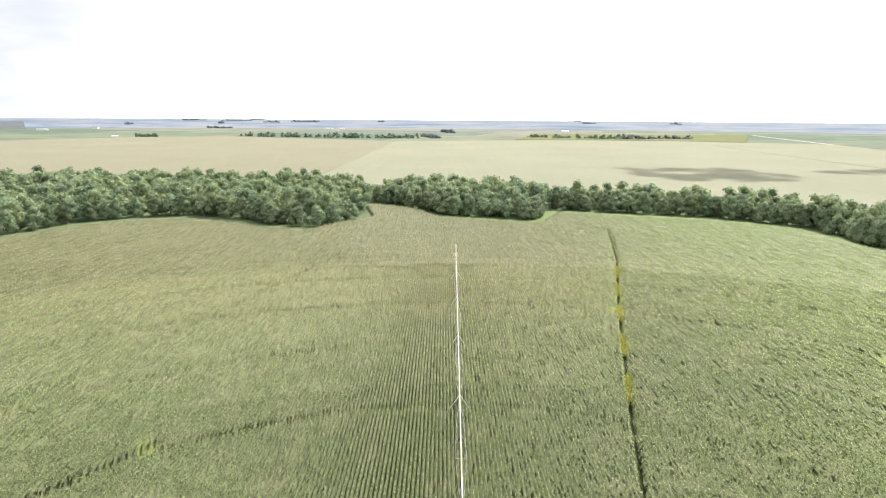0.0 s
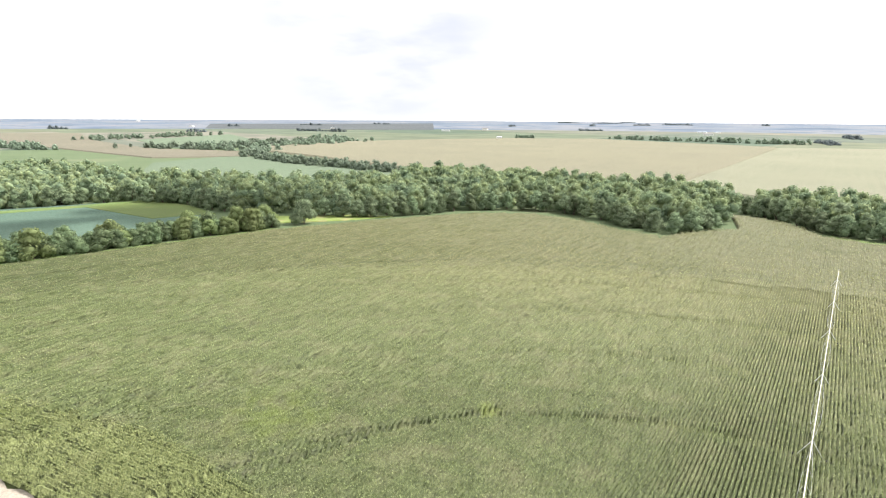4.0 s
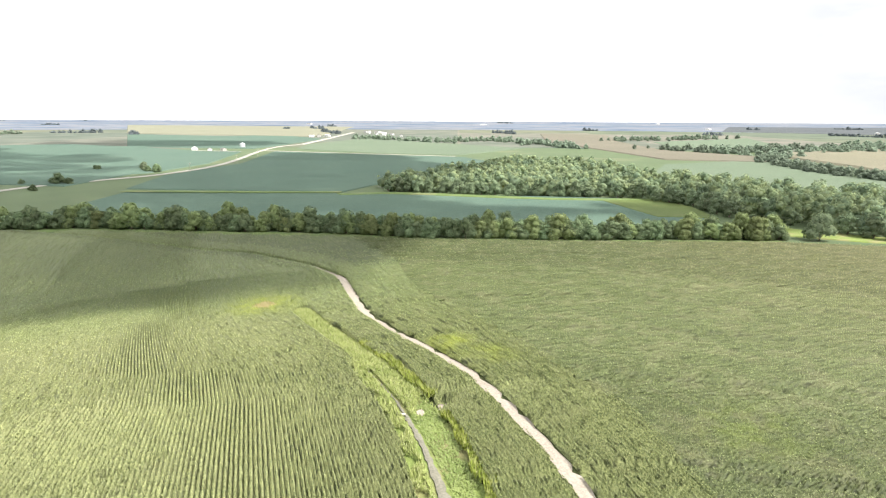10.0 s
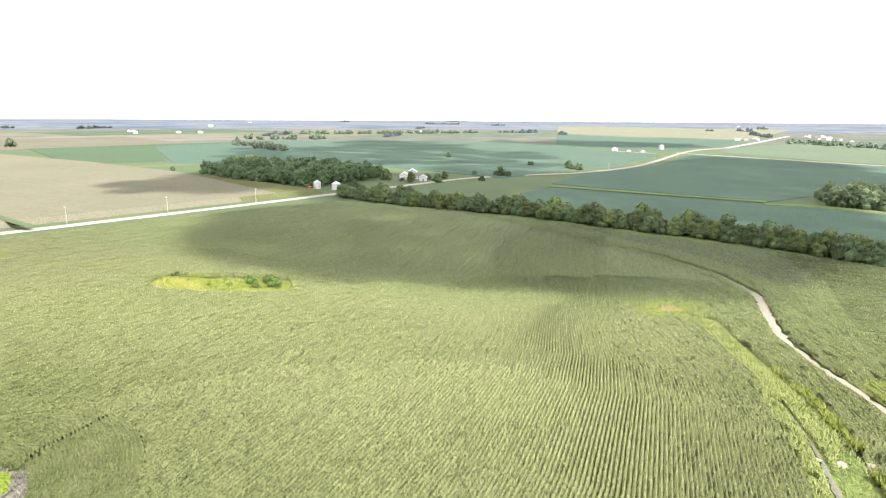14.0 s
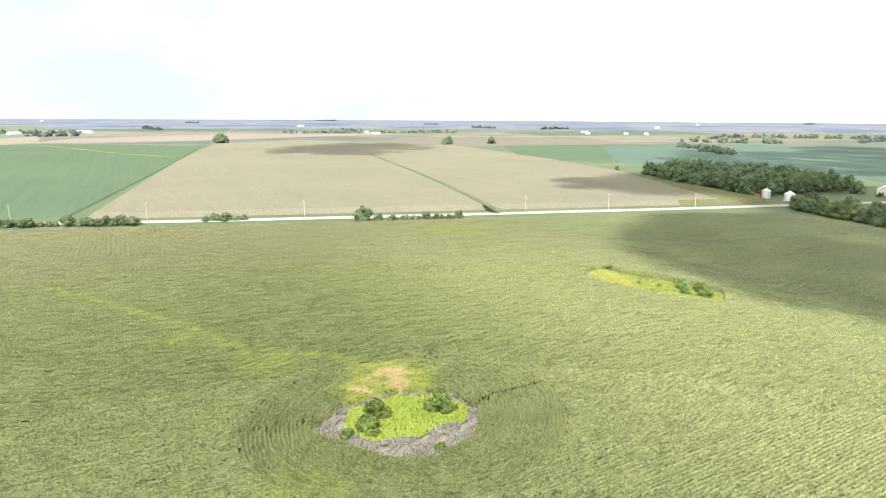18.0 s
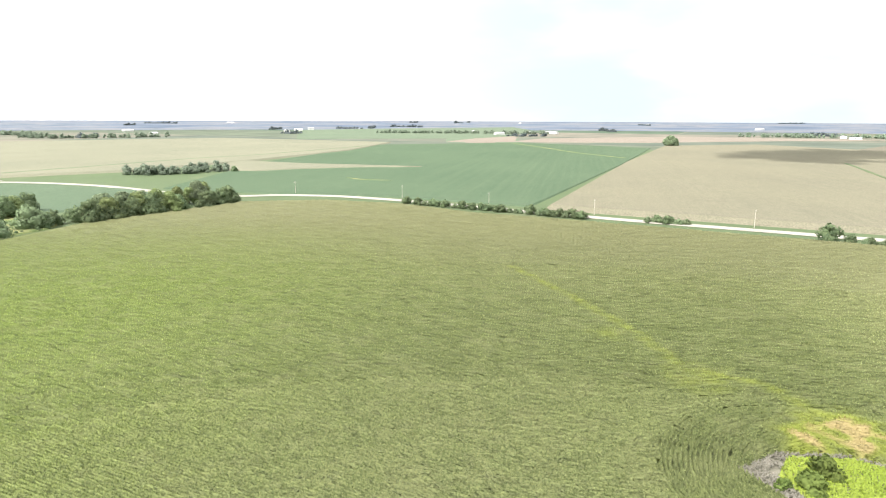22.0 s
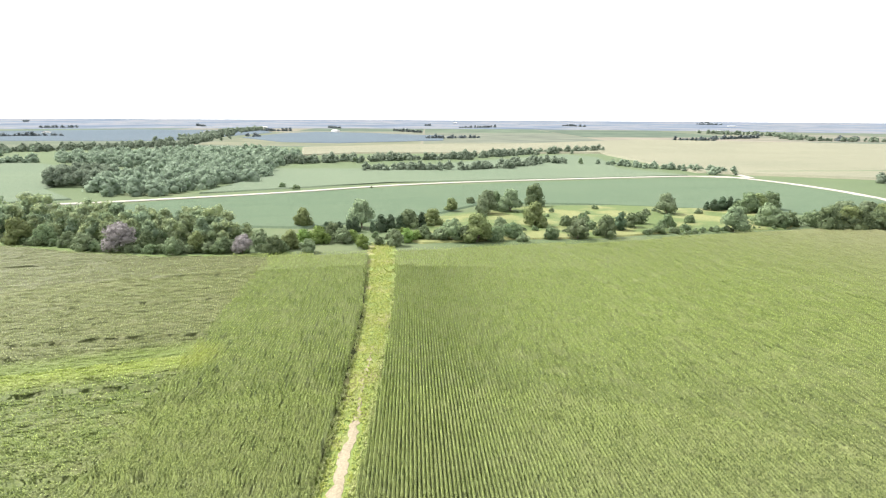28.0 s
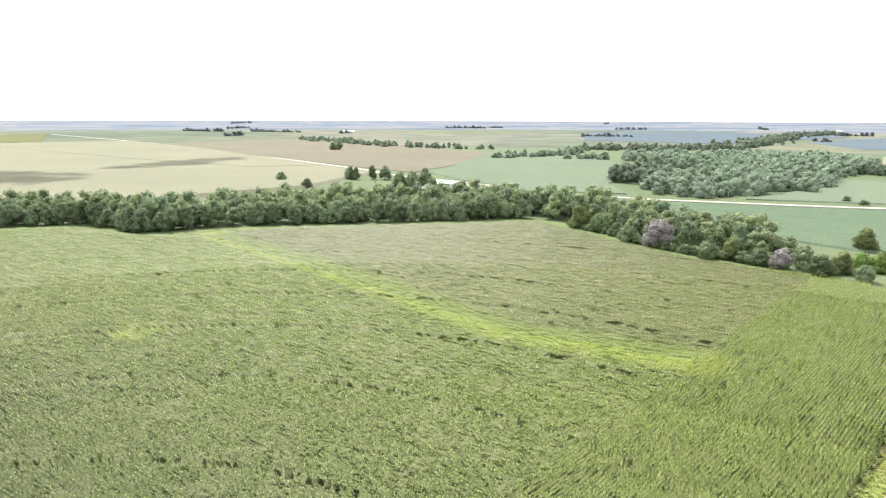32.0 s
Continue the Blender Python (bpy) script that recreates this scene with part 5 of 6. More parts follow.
    # roadside bushes
    for line, gap in (([(110, -353), (40, -330)], 3.2), ([(35, -328), (6, -319)], 3.0), ([(-23, -316), (-39, -311)], 2.6), ([(-96, -279), (-120, -276), (-137, -272)], 3.0)):
        for x, y in along(line, gap, 0.8):
            plant("bush", x, y, 1.15, "low roadside bush beside the gravel road")
    plant("bush", -89, -286, 1.7, "large roadside bush beside the gravel road")
    for x, y in ((-428, -252), (-424, -236), (-446, -222), (-430, -208), (-452, -246), (-458, -214), (-420, -226), (-440, -258), (-464, -232), (-425, -205)):
        plant("hedge" if rng.uniform() < 0.6 else "bush", x, y, rng.uniform(0.7, 1.1), "yard tree beside the farmhouse")
    # single trees and clumps farther off
    for x, y, k, s in ((-144, -1171, "round", 2), (-150, -1176, "round", 1.8), (-138, -1180, "broad", 1.6), (-524, -1036, "broad", 1.4), (-532, -1044, "broad", 1.2), (-515, -1030, "broad", 1.2), (-605, -1016, "broad", 1.3), (-404, -458, "round", 0.55), (-611, -147, "round", 0.75), (-607, -135, "round", 0.7), (-630, -190, "bush", 1.5), (-634, -194, "bush", 1.4), (-600, -141, "hedge", 0.8), (-596, -133, "hedge", 0.8), (-456, -181, "hedge", 0.7), (-499, -180, "hedge", 1), (-495, -172, "bush", 1.4), (-708, -320, "broad", 0.9), (-501, -205, "bush", 1.6), (316, -519, "bush", 1.8), (742, 648, "broad", 1.3), (732, 640, "broad", 1.2), (738, 632, "broad", 1.3), (333, 300, "round", 0.7), (352, 346, "round", 0.75), (436, -80, "bush", 0.8), (455, -21, "bush", 1.3), (447, -30, "bush", 0.9), (612, -330, "broad", 0.7)):
        plant(k, x, y, s, "green tree or bush standing in far fields")
    for line in ([(362, 246), (384, 250), (404, 246)], [(375, 238), (393, 234)], [(397, 314), (413, 290)]):
        for x, y in along(line, 8.5, 2.0):
            plant("broad", x, y, 0.95, "broadleaf tree sheltering the farmyard")
    # rows and creek woods farther off, joined
    east_lines = (("tree_row", [(395, -475), (359, -480), (335, -525)], 10, 3.0, 0.75), ("creek_wood", [(688, -32), (703, -86), (718, -152), (727, -211), (786, -317), (857, -477)], 26, 2.6, 0.8), ("creek_wood", [(590, -100), (579, -141), (573, -169), (582, -220), (648, -322)], 16, 2.8, 0.75), ("creek_wood", [(600, -352), (564, -375), (526, -396), (476, -404)], 12, 3.2, 0.6), ("creek_wood", [(967, 330), (1015, 278), (1036, 210), (1135, 145)], 36, 2.6, 0.9), ("creek_wood", [(1115, 142), (1431, 121), (1810, 94), (2135, 15)], 46, 3.6, 1.0), ("creek_wood", [(735, 262), (750, 240), (745, 228)], 14, 3.0, 0.8), ("creek_wood", [(700, 330), (820, 300), (967, 330)], 26, 4.0, 0.8))
    west_lines = (("creek_wood", [(-640, 535), (-525, 485), (-395, 455), (-326, 444), (-290, 420)], 14, 2.6, 0.75), ("tree_row", [(-860, -790), (-834, -749), (-766, -642), (-740, -600)], 22, 4.0, 0.8), ("tree_row", [(-1164, -820), (-1042, -958)], 40, 7.0, 1.0), ("creek_wood", [(-640, 545), (-690, 590), (-700, 640)], 24, 3.4, 0.8))
    for name, line, depth, gap, sc in east_lines + west_lines:
        pts = along(line, gap, depth * 0.4)
        woodland(name, [p[0] for p in pts], [p[1] for p in pts], sc, "winding line of green trees between far fields", M_HAZE_LEAF, True)
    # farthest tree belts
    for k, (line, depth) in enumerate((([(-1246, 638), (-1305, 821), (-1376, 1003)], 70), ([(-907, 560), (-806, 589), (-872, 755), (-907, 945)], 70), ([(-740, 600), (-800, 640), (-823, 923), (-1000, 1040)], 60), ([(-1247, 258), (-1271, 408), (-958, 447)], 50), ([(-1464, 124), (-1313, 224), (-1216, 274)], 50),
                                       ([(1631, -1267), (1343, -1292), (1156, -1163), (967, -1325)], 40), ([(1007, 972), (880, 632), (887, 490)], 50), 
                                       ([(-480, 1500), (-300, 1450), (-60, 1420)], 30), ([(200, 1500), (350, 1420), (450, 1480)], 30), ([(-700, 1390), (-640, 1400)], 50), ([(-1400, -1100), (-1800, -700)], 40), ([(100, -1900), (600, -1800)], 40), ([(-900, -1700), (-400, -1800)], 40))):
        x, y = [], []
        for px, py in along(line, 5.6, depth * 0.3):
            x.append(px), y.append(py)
        woodland("far_tree_belt", x, y, 0.95, "distant belt of trees between fields", M_HAZE_LEAF, True)


build_trees()

TINY = [crown_arrays(9.0, h, 0.0, 2, 26, 3.6, 160 + k) for k, h in enumerate((9.0, 12.0, 7.0))]


def far_lines():
    """Windbreaks and farm groves scattered over the farthest land, each a short row of trees."""
    g = random.Random(71)
    for k in range(84):
        a, r = g.uniform(0, 6.283), 1450 * (3.0 ** g.uniform(0, 1))
        cx, cy = r * math.cos(a), r * math.sin(a)
        if inside(RIDGE_SOUTH, np.array([cx]), np.array([cy]))[0]:
            continue
        turn = radians(14) + (math.pi / 2 if g.random() < 0.4 else 0)
        n = g.randint(5, 22)
        cos, tris, base = [], [], 0
        for i in range(n):
            co, t, no = TINY[g.randrange(3)]
            u, v = (i - n / 2) * 8 + g.uniform(-4, 4), g.uniform(-9, 9)
            px, py = cx + u * math.cos(turn) - v * math.sin(turn), cy + u * math.sin(turn) + v * math.cos(turn)
            cos.append(co * g.uniform(0.5, 1.0) + np.array((px, py, gz(px, py))))
            tris.append(t + base)
            base += len(cos[-1])
        tagged(fast_mesh("windbreak", np.concatenate(cos), np.concatenate(tris), M_HAZE_HORIZON, None), "dark distant windbreak of trees on the plain", "trees", "", "stuff")


far_lines()

# ---- weeds, ponds, bare ground ----
def weed_leaf(name, low, high, dull):
    m, n, l, b = principled(name, 0.6, 0.2)
    geo = n.new("ShaderNodeNewGeometry")
    f1 = noise_node(n, l, geo.outputs["Position"], 0.25, 3.0)
    c = mix_node(n, l, ramp_node(n, l, f1, [(0.35, (0, 0, 0)), (0.65, (1, 1, 1))]), low, high)
    c = mix_node(n, l, ramp_node(n, l, geo.outputs["Random Per Island"], [(0.6, (0, 0, 0)), (0.9, (0.7, 0.7, 0.7))]), c, dull)
    l.new(c, b.inputs["Base Color"])
    leaf_glow(m, n, l, b, c, 0.15)
    return m


M_WEEDLEAF = weed_leaf("weed_leaves", (0.20, 0.25, 0.045), (0.265, 0.305, 0.062), (0.33, 0.33, 0.15))
M_POND_WEED = weed_leaf("yellow_green_pond_weed", (0.215, 0.285, 0.04), (0.265, 0.325, 0.055), (0.17, 0.235, 0.045))
M_DITCHGRASS = weed_leaf("ditch_grass", (0.175, 0.235, 0.07), (0.235, 0.295, 0.095), (0.29, 0.31, 0.15))
M_DEADWEED = weed_leaf("dead_grey_stalks", (0.19, 0.18, 0.15), (0.27, 0.255, 0.22), (0.14, 0.135, 0.11))
M_PASTURE = weed_leaf("dry_pasture_tufts", (0.20, 0.195, 0.08), (0.26, 0.235, 0.105), (0.13, 0.155, 0.06))


M_RUTWEED = weed_leaf("yellow_rut_weeds", (0.30, 0.33, 0.06), (0.36, 0.36, 0.09), (0.40, 0.33, 0.14))
M_BANKGRASS = weed_leaf("tall_bank_grass", (0.24, 0.29, 0.09), (0.32, 0.36, 0.13), (0.38, 0.38, 0.21))


def tufts(name, x, y, size, height, material, label, category="weeds", leaves=3, lift=0.0):
    n = len(x)
    z0 = ground_z(x, y) + lift
    co = np.zeros((n, leaves, 3, 3))
    for k in range(leaves):
        a = rng.uniform(0, 6.28, n)
        ln, wd = size * rng.uniform(0.6, 1.2, n), size * rng.uniform(0.15, 0.35, n)
        up, tip = height * rng.uniform(0.3, 0.8, n), height * rng.uniform(0.5, 1.2, n)
        cx, cy = np.cos(a), np.sin(a)
        co[:, k, 0] = np.stack([x - cy * wd, y + cx * wd, z0 + up], 1)
        co[:, k, 1] = np.stack([x + cy * wd, y - cx * wd, z0 + up * 0.9], 1)
        co[:, k, 2] = np.stack([x + cx * ln, y + cy * ln, z0 + tip], 1)
    co = co.reshape(-1, 3)
    return tagged(fast_mesh(name, co, np.arange(len(co)).reshape(-1, 3), material, None), label, category, "", "stuff")


def beside(line, half, density, clear=0.0):
    """Random places within half of a line."""
    xs, ys = [p[0] for p in line], [p[1] for p in line]
    x0, x1, y0, y1 = min(xs) - half, max(xs) + half, min(ys) - half, max(ys) + half
    n = int((x1 - x0) * (y1 - y0) * density)
    x, y = rng.uniform(x0, x1, n), rng.uniform(y0, y1, n)
    d = dist_line(line, x, y)
    ok = (d < half * (0.8 + 0.3 * np.sin(x * 0.7) * np.sin(y * 0.9))) & (d > clear)
    return x[ok], y[ok]


def fill(poly, density):
    xs, ys = [p[0] for p in poly], [p[1] for p in poly]
    n = int((max(xs) - min(xs)) * (max(ys) - min(ys)) * density)
    x, y = rng.uniform(min(xs), max(xs), n), rng.uniform(min(ys), max(ys), n)
    ok = inside(poly, x, y)
    return x[ok], y[ok]


def bed(name, poly, material, lift, label, category):
    bm = bmesh.new()
    c = curve_through(list(poly) + [poly[0]], 1.5)[:-1]
    f = bm.faces.new([bm.verts.new((px, py, gz(px, py) + lift + rng.uniform(-0.03, 0.03))) for px, py in c])
    bmesh.ops.triangulate(bm, faces=[f])
    ex = bmesh.ops.extrude_edge_only(bm, edges=[e for e in bm.edges if e.is_boundary])
    for v in ex["geom"]:
        if isinstance(v, bmesh.types.BMVert):
            v.co.z -= lift + 0.2
    return tagged(part(name, bm, material, None), label, category, "", "structure")


x, y = beside(WATERWAY, 5.6, 22.0, 0.0)
bank = y < np.interp(-x, [50, 67, 83, 95, 108, 123, 151], [9.0, 9.6, 9.4, 8.0, 5.0, 1.0, -8.0])
wet = dist_line(CREEK, x, y) < np.interp(-x, [50, 83, 100], [1.5, 0.9, 0.4])
up = x < -92 + 3.5 * np.sin(y * 1.3) + rng.normal(0, 1.5, len(x))
bare = np.zeros(len(x), bool)
for bx, by, r in BARE:
    bare |= np.hypot(x - bx, y - by) < r * 1.1
wet |= bare
ok = ~wet & ~bank & ~up
tufts("waterway_weeds", x[ok], y[ok], 0.32, 0.45, M_DITCHGRASS, "low bright weeds in the grassed waterway")
ok = ~wet & (bank | up)
tufts("bank_grass", x[ok], y[ok], 0.34, 1.1, M_BANKGRASS, "tall pale grass on the ditch bank", "grass", 4)
x, y = beside([(px, py + (5.0 if px > -100 else 3.6)) for px, py in WATERWAY[:6]], 1.3, 14.0)
ok = np.hypot(x + 90, y - 15) > 3.5
tufts("edge_weeds", x[ok], y[ok], 0.45, 1.7, M_WEEDLEAF, "tall bright weeds against the corn beside the waterway", "weeds", 4)
x, y = beside(WATERWAY[4:], 3.0, 12.0, 0.0)
tufts("bank_grass", x, y, 0.4, 1.2, M_BANKGRASS, "tall pale grass at the head of the ditch", "grass", 4)
x, y = beside(STRIP, 4.6, 7.0, 0.0)
ok = dist_line([(70, -16.5), (88, -20.3), (106, -25.2)], x, y) > 1.1
ok &= dist_line(STRIP, x, y) < 3.0 + np.clip((x - 90) / 150, 0, 1) * 2.0
edge = dist_line(STRIP, x, y) > 2.1 + np.clip((x - 90) / 150, 0, 1) * 2.0
tufts("lane_edge_grass", x[ok & edge], y[ok & edge], 0.45, 0.9, M_BANKGRASS, "pale seeding grass along the lane's edges", "grass")
ok &= ~edge
tufts("lane_weeds", x[ok], y[ok], 0.4, 0.5, M_WEEDLEAF, "bright weeds in the grassy lane")
x, y = beside(RUT[2:6], 1.3, 9.0)
keep = np.sin(x * 0.35 + y * 0.21) > -0.1
tufts("rut_weeds", x[keep], y[keep], 0.45, 2.2, M_RUTWEED, "weeds along the washed-out rut")
bed("pond_bed", POND, M_MUD, 0.12, "dried grey mud of a small pond in the corn", "pond")
POND_IN = [(-17, -95), (-20, -101), (-29, -102), (-36.5, -98), (-38, -92), (-35, -88), (-31, -89), (-27, -87), (-23, -88.5), (-19.5, -89)]
x, y = fill(POND_IN, 34.0)
tufts("pond_weeds", x, y, 0.34, 0.5, M_POND_WEED, "bright yellow-green weeds in the dry pond", lift=0.1)
x, y = fill(POND, 22.0)
patchy = ~inside(POND_IN, x, y) & (np.sin(x * 0.9 + 1.3 * np.sin(y * 0.7)) * np.sin(y * 1.1 + np.sin(x)) > -0.6)
x, y = x[patchy], y[patchy]
tufts("dead_weeds", x, y, 0.3, 0.6, M_DEADWEED, "dead grey stalks on dried pond mud", lift=0.1)
for px, py, s in ((-20.5, -93.5, 1.0), (-23.5, -97, 0.9), (-33.5, -93.5, 0.95), (-28, -82.5, 0.45), (-17, -92.5, 0.5)):
    plant("willow", px, py, s * 1.25, "dark green willow bush in the dry pond", "pond bushes")
bed("wet_hollow", POND_WEST, M_WEED, 0.15, "bright weedy hollow in the corn", "grass")
x, y = fill(POND_WEST, 12.0)
tufts("hollow_weeds", x, y, 0.4, 0.8, M_WEEDLEAF, "tall bright weeds in the hollow", lift=0.1)
x, y = fill([(-116, -158), (-114, -146), (-119, -138), (-126, -146), (-127, -160)], 14.0)
tufts("yellow_weeds", x, y, 0.4, 0.9, M_RUTWEED, "yellowed weeds at the end of the hollow", lift=0.1)
for px, py, s in ((-138, -130, 1.6), (-135, -126, 1.4), (-135, -135, 1.3), (-141, -134, 1.2), (-131, -130, 1.2), (-129, -138, 0.8), (-126, -143, 0.6)):
    plant("bright", px, py, s * 0.62, "rounded bright bush in the weedy hollow", "hollow bushes")
for k, (bx, by, r) in enumerate(BARE):
    bed("bare_patch", [(bx + r * (1.2 + 0.3 * math.sin(3 * a + k)) * math.cos(a), by + r * (0.9 + 0.2 * math.cos(2 * a)) * math.sin(a)) for a in np.linspace(0, 2 * np.pi, 9)[:-1]], M_DIRT, 0.2, "bare pale dirt beside the ditch", "dirt")
x, y = fill([(239, -145), (242, -196), (237, -233), (282, -262), (322, -200), (330, -150), (300, -80), (262, -60), (246, -70)], 0.8)
tufts("pasture_tufts", x, y, 0.7, 0.6, M_PASTURE, "dry yellow grass tufts in the pasture", "grass")


# ---- built things ----
def box(bm, x0, x1, y0, y1, z0, z1, bevel=0.0):
    vs = bmesh.ops.create_cube(bm, size=1.0)["verts"]
    for v in vs:
        v.co = Vector((x0 + (v.co.x + 0.5) * (x1 - x0), y0 + (v.co.y + 0.5) * (y1 - y0), z0 + (v.co.z + 0.5) * (z1 - z0)))
    if bevel:
        bmesh.ops.bevel(bm, geom=list({e for v in vs for e in v.link_edges}), offset=bevel, segments=1, affect="EDGES")


def shape(name, material, parent, make, label=""):
    bm = bmesh.new()
    make(bm)
    return part(name, bm, material, parent, label)


def house(name, x, y, rz, length, width, wall, rise, walls, roof, label, category="house", doors=1, windows=3, big_door=False):
    """A gabled building: walls with gables, two-sided roof with eaves, doors and windows."""
    ob = empty(name, x, y, None, rz, label, category)
    L, W = length / 2, width / 2

    def body(bm):
        a = [bm.verts.new(p) for p in ((-L, -W, -0.3), (L, -W, -0.3), (L, W, -0.3), (-L, W, -0.3), (-L, -W, wall), (L, -W, wall), (L, W, wall), (-L, W, wall), (-L, 0, wall + rise), (L, 0, wall + rise))]
        for f in ((0, 1, 5, 4), (2, 3, 7, 6), (1, 2, 6, 9, 5), (3, 0, 4, 8, 7), (0, 3, 2, 1)):
            bm.faces.new([a[i] for i in f])
    shape("wall", walls, ob, body)
    for s in (-1, 1):
        def slope(bm, s=s):
            e, t = 0.45, 0.14
            k = rise / W
            low = wall - e * k
            pts = [(-L - e, s * (W + e), low), (L + e, s * (W + e), low), (L + e, 0, wall + rise), (-L - e, 0, wall + rise)]
            vs = [bm.verts.new((p[0], p[1], p[2] + dz)) for dz in (0.03, 0.03 + t) for p in pts]
            for f in ((0, 1, 2, 3), (7, 6, 5, 4), (0, 4, 5, 1), (1, 5, 6, 2), (2, 6, 7, 3), (3, 7, 4, 0)):
                bm.faces.new([vs[i] for i in f])
            bmesh.ops.recalc_face_normals(bm, faces=bm.faces)
        shape("roof", roof, ob, slope)
    for side in (-1, 1):
        for k in range(windows):
            cx = -L + (k + 1) * length / (windows + 1)
            y0, y1 = sorted((side * (W - 0.02), side * (W + 0.06)))
            shape("window", M_GLASS, ob, lambda bm: box(bm, cx - 0.5, cx + 0.5, y0, y1, wall * 0.4, wall * 0.75))
    for k in range(doors):
        w, h = (2.2, wall * 0.85) if big_door else (0.5, 2.05)
        shape("door", M_DKROOF if not big_door else M_CONC, ob, lambda bm: box(bm, L - 0.02, L + 0.07, -w, w, 0, h))
    return ob


def grain_bin(x, y, radius, wall, label):
    """A round corrugated bin with a conical roof, ribs, a door and a ladder."""
    ob = empty("grain_bin", x, y, None, rng.uniform(0, 360), label, "grain bin", "farm grain bins")

    def shell(bm):
        n, rows = 28, 14
        rings = []
        for k in range(rows + 1):
            r = radius * (1.0 + (0.008 if k % 2 else -0.008))
            rings.append([bm.verts.new((r * math.cos(2 * math.pi * i / n), r * math.sin(2 * math.pi * i / n), wall * k / rows)) for i in range(n)])
        for a, b in zip(rings[:-1], rings[1:]):
            for i in range(n):
                bm.faces.new((a[i], a[(i + 1) % n], b[(i + 1) % n], b[i]))

    def cone(bm):
        n = 28
        low = [bm.verts.new((radius * 1.05 * math.cos(2 * math.pi * i / n), radius * 1.05 * math.sin(2 * math.pi * i / n), wall)) for i in range(n)]
        top = [bm.verts.new((0.35 * math.cos(2 * math.pi * i / n), 0.35 * math.sin(2 * math.pi * i / n), wall + radius * 0.55)) for i in range(n)]
        for i in range(n):
            bm.faces.new((low[i], low[(i + 1) % n], top[(i + 1) % n], top[i]))
        bm.faces.new(low[::-1])
    shape("shell", M_STEEL, ob, shell)
    shape("roof", M_ROOF, ob, cone)
    shape("cap", M_ROOF, ob, lambda bm: limb(bm, (0, 0, wall + radius * 0.55 - 0.05), (0, 0, wall + radius * 0.55 + 0.3), 0.45, 0.3, 12))
    shape("base", M_CONC, ob, lambda bm: limb(bm, (0, 0, -0.3), (0, 0, 0.12), radius * 1.1, radius * 1.1, 28))
    shape("door", M_WHITE, ob, lambda bm: box(bm, radius - 0.05, radius + 0.08, -0.4, 0.4, 0.3, 2.0))
    for s in (-0.25, 0.25):
        shape("ladder_rail", M_STEEL, ob, lambda bm: limb(bm, (-radius - 0.15, s, 0.3), (-radius - 0.15, s, wall), 0.03, 0.03, 5))
    return ob


house("farm_house", -438, -241, 25, 11, 7, 3.4, 2.3, M_WHITE, M_ROOF, "white farmhouse with a pale roof among trees")
house("garage", -434, -222, 25, 8, 6, 2.8, 1.6, M_WHITE, M_ROOF, "small white garage beside the farmhouse", "garage")
house("shed", -446, -232, 115, 9, 5, 2.8, 1.8, M_WHITE, M_DKROOF, "low white farm shed", "shed")
house("barn", -470, -250, 25, 12, 8, 3.4, 2.4, M_WHITE, M_ROOF, "white barn behind the farm grove", "barn", big_door=True)
grain_bin(-349.5, -263, 2.6, 4.6, "round galvanised grain bin with a conical roof")
grain_bin(-350.5, -248, 3.1, 4.2, "round galvanised grain bin beside the hedge")
house("far_house", -982, -160, 10, 15, 9, 3.5, 2.6, M_WHITE, M_ROOF, "white house with a pale roof at the far lane")
house("far_shed", -975, -138, 10, 11, 6, 2.6, 1.6, M_WHITE, M_DKROOF, "low shed at the far lane", "shed")
house("far_shed", -968, -118, 30, 9, 6, 2.6, 1.6, M_CONC, M_DKROOF, "pale shed beside trees at the far lane", "shed")
grain_bin(-1063, -99, 4.4, 6.0, "tall white grain bin in a far field")
house("machine_shed", 393, 219, 115, 21, 9, 3.0, 1.5, M_WHITE, M_ROOF, "long white machine shed beside the gravel road", "shed", windows=5)
house("far_farm_shed", -1589, 38, 0, 18, 9, 3.6, 2.4, M_CONC, M_DKROOF, "white farm shed far off by the road", "shed")
house("far_farm_shed", -1610, 60, 40, 14, 8, 3.2, 2.2, M_WHITE, M_ROOF, "second white farm shed far off", "shed")
house("far_farm_shed", -1570, 20, 90, 12, 7, 3, 2, M_WHITE, M_ROOF, "small white farm shed far off", "shed")
for name, x, y, rz, L, W, h in (("far_white_barn", -1128, 1770, 20, 46, 16, 6), ("far_white_barn", -392, 2150, -10, 46, 16, 6), ("far_white_barn", -350, 2170, -10, 30, 14, 5), ("far_white_barn", -700, 1338, 30, 20, 12, 6),
                                ("far_white_barn", 2335, -1961, 40, 60, 18, 6), ("far_white_barn", 1641, -1329, 40, 40, 20, 10), ("far_white_barn", 113, -2029, 5, 40, 16, 6), ("far_white_barn", 180, -2050, 5, 30, 14, 5), ("far_white_barn", -1202, -1456, 50, 60, 20, 9),
                                ("far_white_barn", -1282, -1385, 50, 50, 20, 9), ("far_white_barn", -616, -1652, 0, 40, 20, 8), ("far_white_barn", -1320, -1344, 50, 60, 20, 9), ("far_white_barn", -1877, 225, 0, 40, 20, 9), ("far_white_barn", 374, 1941, 0, 36, 18, 9), ("far_white_barn", -1536, 1666, -45, 60, 22, 10)):
    house(name, x, y, rz, L * 0.6, W * 0.6, h * 0.5, h * 0.22, M_WHITE, M_ROOF, "long white farm building far off in the fields", "barn", big_door=True, windows=4)
